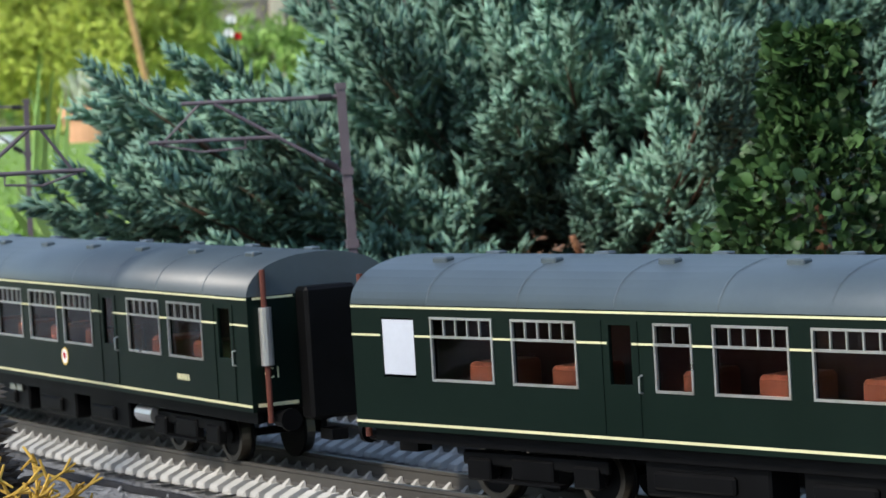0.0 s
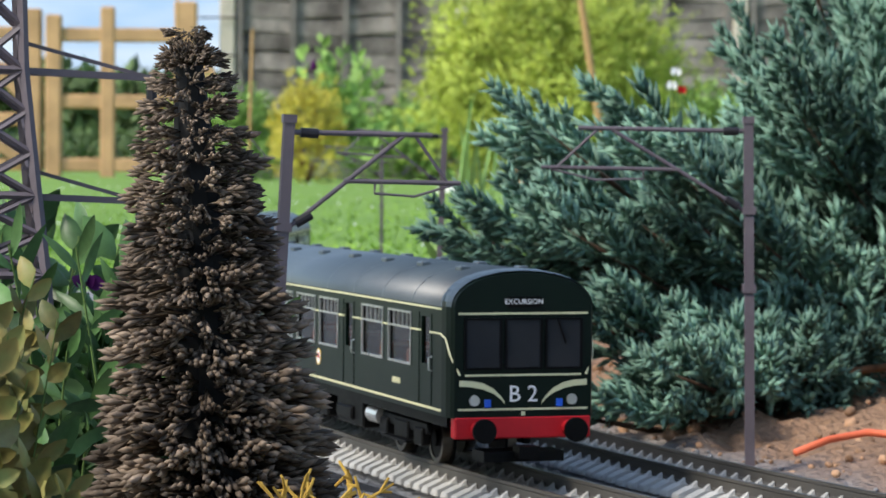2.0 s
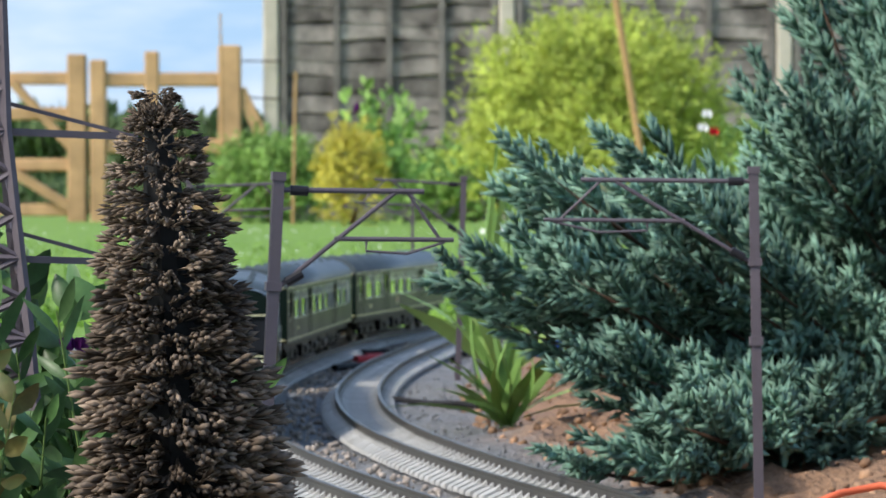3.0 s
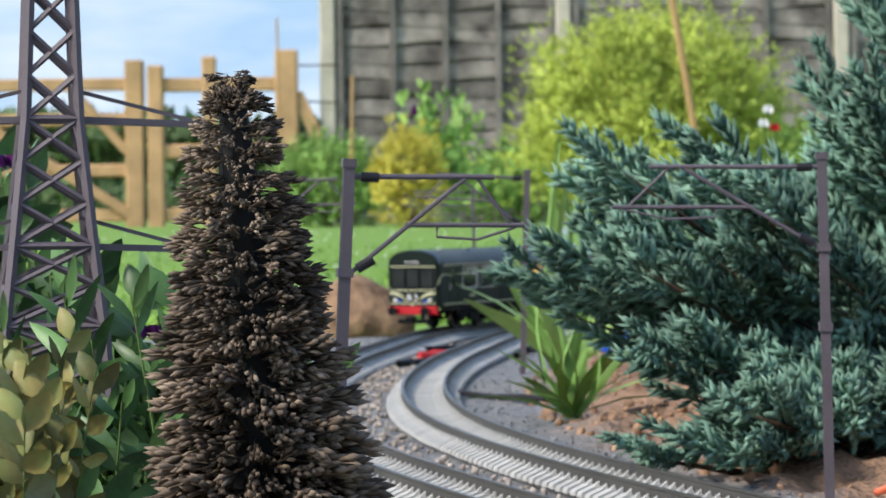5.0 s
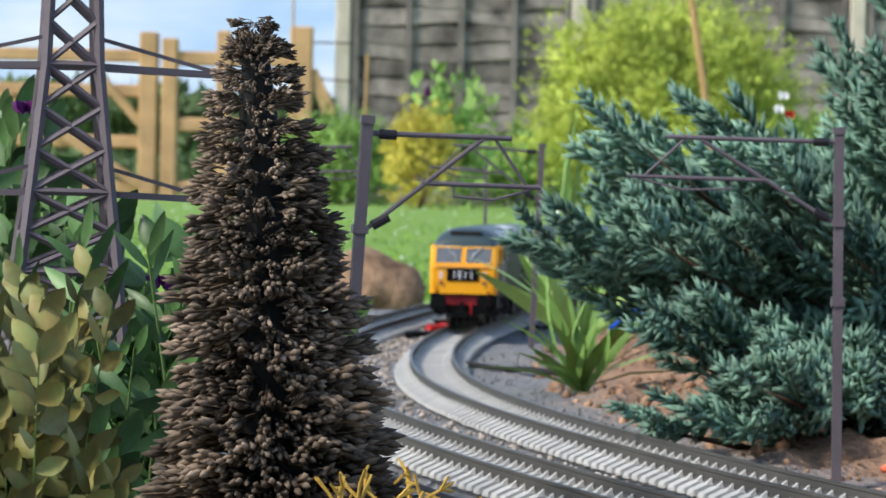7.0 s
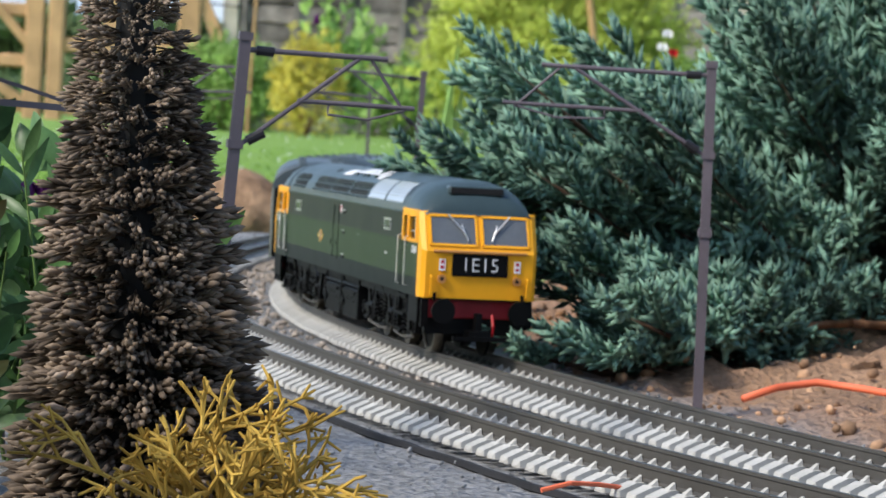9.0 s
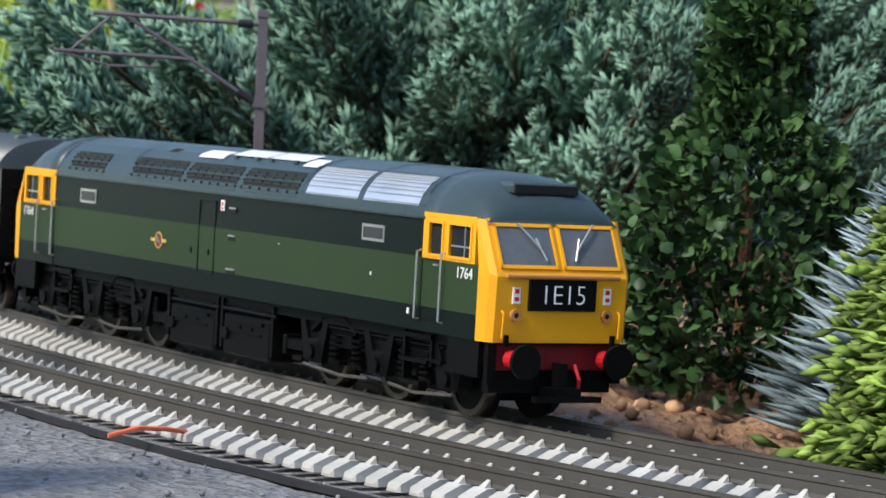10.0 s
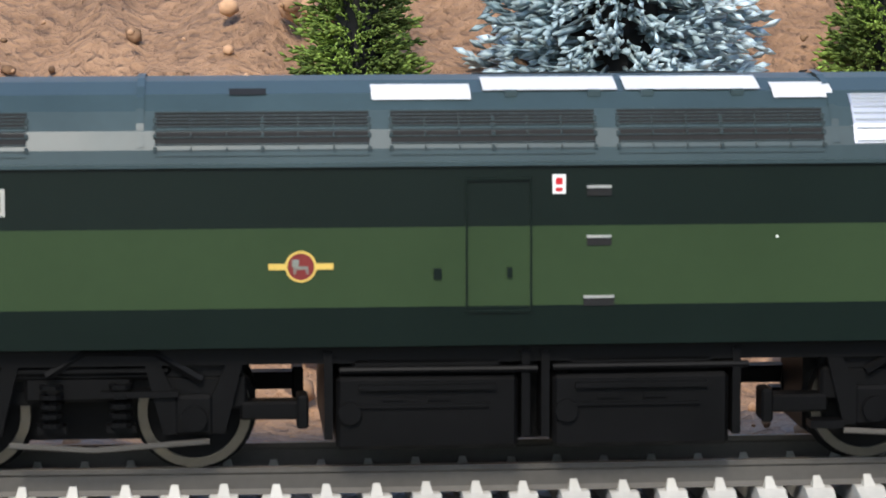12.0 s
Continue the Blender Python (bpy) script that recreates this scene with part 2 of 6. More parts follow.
def on(track, s):
    i = min(max(s / STEP, 0), len(track) - 1.001)
    k = int(i)
    return track[k] + (track[k + 1] - track[k]) * (i - k)


def riding(track, s, half):
    """Pose of a vehicle whose bogies stand at s - half and s + half along the track."""
    a, b = on(track, s - half), on(track, s + half)
    c, d = (a + b) / 2, b - a
    return pose(c[0], c[1], 0, 0, 0, math.degrees(math.atan2(d[1], d[0])))


# ---- the ground, one sheet ----


def spaced(lo, hi, step, far):
    core = list(np.arange(lo, hi, step))
    left, right, d = [], [], step
    x = lo
    while x > -far:
        d *= 1.22
        x -= d
        left.append(x)
    x, d = core[-1], step
    while x < far:
        d *= 1.22
        x += d
        right.append(x)
    return np.array(left[::-1] + core + right)


def near_track(P):
    """Signed distance (positive on the bush's side) of points from the line midway between the tracks."""
    q = (TRACK_A - normals(TRACK_A) * 0.0265)[::6]
    n = normals(q)
    d = np.full(len(P), 9.0)
    sg = np.ones(len(P))
    for i in range(0, len(q)):
        e = P - q[i]
        dd = np.hypot(e[:, 0], e[:, 1])
        m = dd < d
        d[m], sg[m] = dd[m], np.sign(e[m] @ n[i])
    return d * np.where(sg == 0, 1, sg)


gx, gy = spaced(-0.45, 1.15, 0.011, 450), spaced(-0.1, 2.35, 0.011, 450)
GX, GY = np.meshgrid(gx, gy, indexing="ij")
pts = np.stack([GX.ravel(), GY.ravel()], 1)
local = (pts[:, 0] > -0.8) & (pts[:, 0] < 1.6) & (pts[:, 1] > -0.6) & (pts[:, 1] < 2.9)
sd = np.full(len(pts), 9.0)
sd[local] = near_track(pts[local])


def ease(a, b, x):
    u = np.clip((x - a) / (b - a), 0, 1)
    return u * u * (3 - 2 * u)


def bumps(P, s, seed=0):
    return np.array([noise.noise(Vector((x * s + seed, y * s, seed))) for x, y in P])


def soil_amount(P, d):
    """1 where bare earth shows: on the bush's side of the tracks, this side of the lawn."""
    edge = ease(0.062, 0.10, d + 0.018 * bumps(P, 22, 3))
    return edge * (1 - ease(1.75, 1.95, P[:, 1])) * (1 - ease(1.3, 1.6, P[:, 0]))


zone = np.zeros((len(pts), 3))
h = np.full(len(pts), -0.010)
L_ = local
soil = soil_amount(pts[L_], sd[L_])
bank_mask = np.maximum(1 - ease(0.45, 0.75, pts[L_][:, 1]), ease(0.33, 0.45, pts[L_][:, 0]) * (1 - ease(1.45, 1.75, pts[L_][:, 1])))
bank = ease(0.09, 0.50, sd[L_]) * bank_mask * 0.165 + ease(0.085, 0.2, sd[L_]) * 0.010
b1, b2, b3 = bumps(pts[L_], 9, 1), bumps(pts[L_], 34, 2), bumps(pts[L_], 95, 4)
h[L_] = -0.0085 + soil * (bank + 0.008 * b1 + 0.009 * np.abs(b2) + 0.005 * b3) + 0.0007 * b3
lawn = np.ones(len(pts))
lawn[L_] = np.where(pts[L_][:, 1] > 1.9, ease(0.06, 0.11, np.abs(sd[L_])), 0)
lawn[L_] = np.maximum(lawn[L_], ease(2.3, 2.5, pts[L_][:, 1]) * ease(0.05, 0.08, np.abs(sd[L_])))
h = h * (1 - lawn) + lawn * -0.014
corridor = np.zeros(len(pts))
corridor[L_] = 1 - ease(0.055, 0.075, np.abs(sd[L_]))
zone[L_, 0] = soil
zone[:, 1] = lawn
zone[:, 2] = corridor
nx, ny = len(gx), len(gy)
idx = np.arange(nx * ny).reshape(nx, ny)
faces = np.stack([idx[:-1, :-1], idx[1:, :-1], idx[1:, 1:], idx[:-1, 1:]], -1).reshape(-1, 4)


def ground_mat():
    m = bpy.data.materials.new("garden ground")
    m.use_nodes = True
    t = m.node_tree
    b = t.nodes["Principled BSDF"]
    b.inputs["Roughness"].default_value = 0.9
    at = t.nodes.new("ShaderNodeAttribute")
    at.attribute_name = "zone"
    sep = t.nodes.new("ShaderNodeSeparateColor")
    t.links.new(at.outputs["Color"], sep.inputs[0])
    co = t.nodes.new("ShaderNodeTexCoord")

    def noise_ramp(scale, stops, detail=6, kind="ShaderNodeTexNoise"):
        n = t.nodes.new(kind)
        n.inputs["Scale"].default_value = scale
        if kind == "ShaderNodeTexNoise":
            n.inputs["Detail"].default_value = detail
        t.links.new(co.outputs["Object"], n.inputs["Vector"])
        r = t.nodes.new("ShaderNodeValToRGB")
        r.color_ramp.elements[0].position, r.color_ramp.elements[0].color = stops[0][0], (*stops[0][1], 1)
        r.color_ramp.elements[1].position, r.color_ramp.elements[1].color = stops[1][0], (*stops[1][1], 1)
        for p, c in stops[2:]:
            e = r.color_ramp.elements.new(p)
            e.color = (*c, 1)
        t.links.new(n.outputs["Color" if kind == "ShaderNodeTexVoronoi" else 0], r.inputs[0])
        return r.outputs[0], n

    def mixed(a, c, f):
        x = t.nodes.new("ShaderNodeMix")
        x.data_type = "RGBA"
        t.links.new(a, x.inputs[6])
        t.links.new(c, x.inputs[7])
        if isinstance(f, float):
            x.inputs[0].default_value = f
        else:
            t.links.new(f, x.inputs[0])
        return x.outputs[2]
    grit, vg = noise_ramp(420, [(0.2, (0.10, 0.105, 0.11)), (0.8, (0.27, 0.275, 0.28))], kind="ShaderNodeTexVoronoi")
    patch, _ = noise_ramp(16, [(0.35, (0.14, 0.145, 0.15)), (0.68, (0.27, 0.25, 0.22))])
    gravel = mixed(grit, patch, 0.4)
    e1, _ = noise_ramp(26, [(0.3, (0.12, 0.066, 0.038)), (0.7, (0.41, 0.24, 0.135))], 8)
    e2, n2 = noise_ramp(300, [(0.3, (0.14, 0.077, 0.044)), (0.75, (0.48, 0.29, 0.17))], 4)
    earth = mixed(e1, e2, 0.45)
    g1, _ = noise_ramp(1.2, [(0.3, (0.13, 0.25, 0.022)), (0.7, (0.20, 0.33, 0.04))], 5)
    g2, _ = noise_ramp(40, [(0.3, (0.08, 0.18, 0.015)), (0.7, (0.24, 0.38, 0.06))], 5)
    grass = mixed(g1, g2, 0.4)
    col = mixed(mixed(gravel, earth, sep.outputs[0]), grass, sep.outputs[1])
    t.links.new(col, b.inputs["Base Color"])
    bp = t.nodes.new("ShaderNodeBump")
    bp.inputs["Distance"].default_value = 0.003
    t.links.new(n2.outputs[0], bp.inputs["Height"])
    bp2 = t.nodes.new("ShaderNodeBump")
    bp2.inputs["Distance"].default_value = 0.0008
    t.links.new(vg.outputs["Distance"], bp2.inputs["Height"])
    t.links.new(bp.outputs[0], bp2.inputs["Normal"])
    t.links.new(bp2.outputs[0], b.inputs["Normal"])
    return m


ground = raw("ground", np.column_stack([pts, h]), faces, ground_mat(), smooth=True)
attr = ground.data.color_attributes.new("zone", "FLOAT_COLOR", "POINT")
attr.data.foreach_set("color", np.column_stack([zone, np.ones(len(zone))]).astype(np.float32).ravel())
tagged(ground, "garden ground of grey grit, brown earth and lawn", "ground", kind="structure")


def ground_at(x, y):
    i, j = int(np.searchsorted(gx, x)), int(np.searchsorted(gy, y))
    return float(h.reshape(nx, ny)[min(i, nx - 1), min(j, ny - 1)])


# ---- unseen wall, added behind the viewer to close the scene for reflections ----
unseen_wall = mat("pale unseen wall", (0.42, 0.38, 0.33), 0.9, var=0.12, scale=3, fine=60)
hw = link("wall_behind_viewer", boxes((-9000, 9000, -9250, -9000, -100, 2300)), unseen_wall)
tagged(hw, "plain pale wall added unseen behind the viewer", "wall", kind="structure")


# ---- rails and sleepers ----
def rail(track, side, parent):
    q = track[::3]
    n = normals(q)
    prof = [(-0.75, -3.6), (0.75, -3.6), (0.35, -2.9), (0.3, -1.0), (0.6, -0.7), (0.6, 0.0), (-0.6, 0.0), (-0.6, -0.7), (-0.3, -1.0), (-0.35, -2.9)]
    vs, fs, k = [], [], len(prof)
    for i in range(len(q)):
        for o, z in prof:
            w = q[i] + n[i] * (side * 8.85 + o) * MM
            vs.append((w[0], w[1], z * MM))
    for i in range(len(q) - 1):
        for j in range(k):
            fs.append((i * k + j, i * k + (j + 1) % k, (i + 1) * k + (j + 1) % k, (i + 1) * k + j))
    ob = raw("rail", vs, fs, rail_side, parent)
    ob.data.materials.append(rail_mat)
    ob.data.polygons.foreach_set("material_index", [1 if j == 5 else 0 for i in range(len(q) - 1) for j in range(k)])
    return ob


def sleeper_mesh():
    """Concrete sleeper: a low waist between two raised ends with a rail chair on each side of both rails."""
    bm = bmesh.new()
    sec = []
    for y, w, z in ((-15.7, 1.3, -6.1), (-15.1, 1.8, -5.2), (-11.4, 1.9, -3.6), (-6.5, 1.8, -3.6), (-3.5, 1.45, -4.5), (3.5, 1.45, -4.5), (6.5, 1.8, -3.6), (11.4, 1.9, -3.6), (15.1, 1.8, -5.2), (15.7, 1.3, -6.1)):
        sec.append([(-w - 0.25, y, -6.6), (-w, y, z), (w, y, z), (w + 0.25, y, -6.6)])
    rows = [[bm.verts.new(Vector(p) * MM) for p in s] for s in sec]
    for a, b in zip(rows, rows[1:]):
        for i in range(3):
            bm.faces.new((a[i], a[i + 1], b[i + 1], b[i]))
    bm.faces.new(rows[0][::-1])
    bm.faces.new(rows[-1])
    for c in (-8.85, 8.85):
        for s in (-1, 1):
            a = [bm.verts.new(Vector((x, c + s * y, z)) * MM) for x, y, z in ((-0.85, 0.7, -3.7), (0.85, 0.7, -3.7), (0.85, 2.6, -3.7), (-0.85, 2.6, -3.7), (-0.45, 0.7, -2.2), (0.45, 0.7, -2.2))]
            for f in ((0, 3, 4), (1, 5, 2), (3, 2, 5, 4), (0, 4, 5, 1)):
                bm.faces.new([a[i] for i in f])
    me = bpy.data.meshes.new("sleeper")
    bm.to_mesh(me)
    bm.free()
    me.materials.append(sleeper_mat)
    return me


SLEEPER = sleeper_mesh()
PITCH = 0.0066


def lay(track, name, label):
    top = thing(name, label, "track")
    top["kind"] = "structure"
    rail(track, -1, top), rail(track, 1, top)
    n = int(len(track) * STEP / PITCH) - 2
    rnd = random.Random(5)
    mids = [on(track, (i + 0.5) * PITCH) for i in range(n)]
    turn = [math.atan2(*(on(track, (i + 0.5) * PITCH + 0.003) - on(track, (i + 0.5) * PITCH - 0.003))[::-1]) for i in range(n)]
    order = [i for i in range(n) if mids[i][1] < 1.30 and mids[i][1] > 0.05]
    single = set(order[:300])
    vs, fs = [], []
    bv = np.array([v.co[:] for v in SLEEPER.vertices])
    bf = [tuple(p.vertices) for p in SLEEPER.polygons]
    for i in range(n):
        a = turn[i] + rnd.uniform(-0.02, 0.02)
        z = rnd.uniform(-0.0002, 0.0001)
        if i in single:
            ob = new("sleeper", SLEEPER)
            ob.parent = top
            ob.matrix_basis = pose(mids[i][0], mids[i][1], z, 0, 0, math.degrees(a))
        else:
            c, s = math.cos(a), math.sin(a)
            w = bv @ np.array([[c, s, 0], [-s, c, 0], [0, 0, 1]]) + (mids[i][0], mids[i][1], z)
            fs += [tuple(k + len(vs) for k in f) for f in bf]
            vs += w.tolist()
    rest = raw("sleepers", vs, fs, sleeper_mat, top)
    rest["kind"] = "stuff"
    return top


lay(TRACK_A, "track", "inner model railway track on pale concrete sleepers")
lay(TRACK_B, "track", "outer model railway track on pale concrete sleepers")


# ---- rolling stock ----
def wheelset(x, r, parent, y=8.3, box_y=13.5):
    """Axle with two tyred wheels, one part a wheel."""
    for sgn in (-1, 1):
        bm = bmesh.new()
        disc(bm, (x, sgn * y, r), (0, 1, 0), r - 1.2, 2.0, 24)
        disc(bm, (x, sgn * (y - 1.6), r), (0, 1, 0), r + 0.8, 0.7, 24)
        disc(bm, (x, sgn * (y + 1.2), r), (0, 1, 0), r * 0.32, 1.0, 12)
        w = part("wheel", bm, black_frame, parent)
        bm = bmesh.new()
        ring(bm, (x, sgn * y, r), (0, 1, 0), r - 1.25, r, 2.6, 28)
        part("tyre", bm, steel, w, "bright steel tyre")
    part("axle", tubes(((x, -8, r), (x, 8, r), 1.0)), black_frame, parent)


def buffers(x, s, z, parent, r=3.5, col=None):
    for y in (-11.4, 11.4):
        bm = bmesh.new()
        tube(bm, (x, y, z), (x + s * 4.2, y, z), 1.9, 12)
        sh = part("buffer", bm, col or red_paint, parent)
        bm = bmesh.new()
        disc(bm, (x + s * 5.6, y, z), (1, 0, 0), r, 1.0, 24)
        tube(bm, (x + s * 4.2, y, z), (x + s * 5.2, y, z), 1.2, 10)
        part("buffer_head", bm, black_frame, sh, "black buffer head")


def bar_sign(parent, x, y, z, w, hgt, material, name="marking", n=1, side=-1):
    """Small unreadable lettering as plain bars on a vehicle's side."""
    for i in range(n):
        zz = z - i * hgt * 1.7
        part(name, boxes((x, x + w, y, y + side * 0.12, zz, zz + hgt)), material, parent)


def locomotive():
    top = thing("diesel_locomotive", "two-tone green model diesel locomotive with yellow cab ends", "locomotive")
    # shell: cross-sections from end to end, the cabs tapering
    prof = [(17.2, 17.0), (17.4, 22.2), (17.5, 27.0), (17.5, 32.6), (17.2, 40.6)]
    for sgn in (-1, 1):
        # body side sheets in three colour bands
        for (y0, z0), (y1, z1), m in ((prof[0], prof[1], loco_dark), (prof[1], prof[3], loco_light), (prof[3], prof[4], loco_dark)):
            bm = bmesh.new()
            v = [bm.verts.new(Vector(p) * MM) for p in ((-94.5, sgn * y0, z0), (94.5, sgn * y0, z0), (94.5, sgn * y1, z1), (-94.5, sgn * y1, z1))]
            bm.faces.new(v)
            u = [bm.verts.new(Vector(p) * MM) for p in ((-94.5, sgn * (y0 - 1), z0), (94.5, sgn * (y0 - 1), z0), (94.5, sgn * (y1 - 1), z1), (-94.5, sgn * (y1 - 1), z1))]
            bm.faces.new(u[::-1])
            for i in range(4):
                bm.faces.new((v[i], u[i], u[(i + 1) % 4], v[(i + 1) % 4]))
            part("body_side", bm, m, top)
        part("gutter", boxes((-95, 95, sgn * 17.0, sgn * 17.75, 40.5, 41.0)), roof_grey, top)
    # roof
    rp = [(-17.3, 40.8), (-17.0, 42.8), (-16.0, 45.2), (-14.0, 47.6), (-11.0, 49.6), (-6.0, 51.0), (0, 51.4)]
    rp = rp + [(-y, z) for y, z in rp[-2::-1]]
    secs = []
    for x in (-94, -30, 30, 94):
        secs.append([(x, y, z) for y, z in rp])
    roof = part("roof", loft(secs), roof_grey, top, "grey-green curved roof", smooth=False)
    for e in (-1, 1):
        secs = []
        for x, wy, zt in ((94, 1.0, 1.0), (100, 1.0, 0.99), (106, 0.985, 0.94), (111, 0.96, 0.80), (115.5, 0.93, 0.42), (117.0, 0.92, 0.10)):
            secs.append([(e * x, y * wy, 41.0 + (z - 41.0) * zt) for y, z in rp])
        part("cab_roof", loft(secs), roof_grey, top, smooth=True)
        part("roof_vent", boxes((e * 103.5, e * 113.5, -8.5, 8.5, 46.6, 49.4), bev=0.8), roof_grey, top, "dark air horn grille box")
        part("vent_grille", boxes((e * 113.4, e * 114.0, -7.8, 7.8, 47.2, 49.0)), dark_inside, top)
        # cab: side upper yellow, side lower green, front yellow
        for sgn in (-1, 1):
            hol = [(97.0, 102.3, 33.4, 40.0), (105.0, 113.4, 33.4, 40.0)]
            bm = panel(94.5, 115.2, 32.4, 42.0, hol, sgn * 17.5, sgn * 16.6)
            bmesh.ops.transform(bm, matrix=Matrix.Diagonal((e, 1, 1, 1)), verts=bm.verts)
            part("cab_side", bm, yellow, top, "yellow cab side")
            for a, b, c, d in hol:
                part("cab_window", boxes((e * a, e * b, sgn * 17.0, sgn * 16.9, c, d)), dark_glass, top)
                bm = bmesh.new()
                for q in ((a - .5, b + .5, c - .5, c + .1), (a - .5, b + .5, d - .1, d + .5), (a - .5, a + .1, c, d), (b - .1, b + .5, c, d)):
                    box(bm, e * q[0], e * q[1], sgn * 17.45, sgn * 17.75, q[2], q[3])
                part("window_frame", bm, yellow, top)
            part("window_bar", boxes((e * 105, e * 113.4, sgn * 17.05, sgn * 17.2, 35.4, 35.8), (e * 110.3, e * 110.6, sgn * 17.05, sgn * 17.2, 33.5, 40)), chrome, top)
            part("cab_lower", boxes((e * 94.5, e * 117.0, sgn * 16.6, sgn * 17.5, 22.2, 32.4)), loco_light, top)
            part("cab_sill", boxes((e * 94.5, e * 117.0, sgn * 16.6, sgn * 17.45, 17, 22.2)), loco_dark, top)
            part("door_seam", boxes((e * 94.6, e * 94.9, sgn * 17.4, sgn * 17.62, 19.0, 32.2), (e * 95.6, e * 103, sgn * 17.4, sgn * 17.62, 19.6, 19.9), (e * 95.6, e * 103, sgn * 17.4, sgn * 17.62, 32.0, 32.4)), loco_dark, top)
            for hx in (94.0, 103.7):
                part("handrail", wire([(e * hx, sgn * 17.4, 34.0), (e * hx, sgn * 18.5, 33.7), (e * hx, sgn * 18.5, 19.6), (e * hx, sgn * 17.4, 19.4)], 0.25), chrome, top)
            part("door_handle", boxes((e * 99.5, e * 101.5, sgn * 17.5, sgn * 17.9, 31.0, 31.4)), chrome, top)
            bar = text("running_number", "1764", 3.3, Matrix.Translation((e * 111.5 * MM, sgn * 17.56 * MM, 30.2 * MM)) @ pose(0, 0, 0, 90, 0, 0 if sgn < 0 else 180), white_paint, top)
            # cab front corner wrap
            bm = bmesh.new()
            w = [(116.9, 17.55, 17.0), (116.9, 17.55, 32.4), (120.0, 17.2, 17.0), (120.5, 17.2, 31.0), (121.3, 16.0, 17.0), (121.8, 16.0, 30.5), (115.0, 17.45, 41.8), (116.2, 16.0, 41.8), (118.8, 16.6, 31.5)]
            v = [bm.verts.new(Vector((e * x, sgn * y, z)) * MM) for x, y, z in w]
            for f in ((0, 2, 3, 1), (2, 4, 5, 3), (1, 3, 6), (3, 5, 7, 6)):
                bm.faces.new([v[i] for i in f])
            part("cab_corner", bm, yellow, top)
        # front plate with windscreens
        bm = bmesh.new()
        v = [bm.verts.new(Vector(p) * MM) for p in ((e * 121.3, -16.0, 17), (e * 121.3, 16.0, 17), (e * 121.8, 16.0, 30.5), (e * 121.8, -16.0, 30.5))]
        bm.faces.new(v)
        u = [bm.verts.new(Vector(p) * MM) for p in ((e * 121.8, -16.0, 30.5), (e * 121.8, 16.0, 30.5), (e * 116.2, 16.0, 42.0), (e * 116.2, -16.0, 42.0))]
        bm.faces.new(u)
        part("cab_front", bm, yellow, top, "yellow warning panel front")
        part("front_ledge", boxes((e * 121.5, e * 122.6, -14.0, 14.0, 30.2, 31.0), bev=0.2), mat_orange_trim, top)

        def slope(y, z, o):  # a point on the raked windscreen plane
            x = 121.8 + (116.2 - 121.8) * (z - 30.5) / 11.5
            return Vector((e * (x + o), y, z + o * 0.45)) * MM
        for a, b in ((-14.4, -1.1), (1.1, 14.4)):
            bm = bmesh.new()
            v = [bm.verts.new(slope(y, z, 0.12)) for y, z in ((a, 32.6), (b, 32.6), (b, 40.4), (a, 40.4))]
            bm.faces.new(v)
            part("windscreen", bm, cab_glass, top, "raked glass windscreen")
            bm = bmesh.new()
            for y0, y1, z0, z1 in ((a - .5, b + .5, 32.0, 32.7), (a - .5, b + .5, 40.3, 41.0), (a - .5, a + .1, 32, 41), (b - .1, b + .5, 32, 41)):
                q = [bm.verts.new(slope(y, z, o)) for o in (0, 0.4) for y, z in ((y0, z0), (y1, z0), (y1, z1), (y0, z1))]
                for f in ((4, 5, 6, 7), (0, 1, 5, 4), (1, 2, 6, 5), (2, 3, 7, 6), (3, 0, 4, 7)):
                    bm.faces.new([q[i] for i in f])
            part("window_frame", bm, yellow, top)
            c = (a + b) / 2
            s_ = 1 if a < 0 else -1
            bm = bmesh.new()
            p, q, r = slope(c + s_ * -1.5, 40.8, 0.9) / MM, slope(c + s_ * 3.2, 35.8, 0.7) / MM, slope(c + s_ * 4.2, 33.6, 0.6) / MM
            tube(bm, p, q, 0.25, 6), tube(bm, slope(c + s_ * 2.4, 38.0, 0.7) / MM, r, 0.22, 6)
            part("wiper", bm, chrome, top)
        part("headcode_box", boxes((e * 121.5, e * 122.3, -8.3, 8.3, 23.6, 30.0), bev=0.2), black_frame, top, "black four-character headcode panel")
        text("headcode", "1E15", 5.8, Matrix.Translation((e * 122.4 * MM, 0, 26.7 * MM)) @ pose(0, 0, 0, 90, 0, 90 * e), white_thin, top, thin=0.10)
        for y in (-11.2, 11.2):
            bm = bmesh.new()
            ring(bm, (e * 121.9, y, 22.6), (1, 0, 0), 0.6, 1.25, 0.8, 16)
            lamp = part("marker_light", bm, mat_orange_trim, top)
            part("lens", disc_mesh((e * 121.9, y, 22.6), (1, 0, 0), 0.6, 0.5), dark_glass, lamp)
            part("warning_sign", boxes((e * 121.6, e * 121.95, y - 0.9, y + 0.9, 25.0, 28.4)), white_paint, top, "small white and red warning plate")
            part("sign_mark", boxes((e * 121.9, e * 122.02, y - 0.5, y + 0.5, 27.1, 28.0), (e * 121.9, e * 122.02, y - 0.5, y + 0.5, 25.6, 26.4)), red_paint, top)
            part("corner_rail", wire([(e * 121.4, y * 1.28, 23.5), (e * 122.3, y * 1.28, 23.0), (e * 122.0, y * 1.28, 17.8)], 0.25), yellow, top)
        part("lamp_iron", boxes((e * 121.2, e * 122.2, -13.5, -12.7, 16.2, 18.6), (e * 121.2, e * 122.2, 12.7, 13.5, 16.2, 18.6), (e * 121.4, e * 121.9, -12, 12, 16.6, 17.0)), black_frame, top)
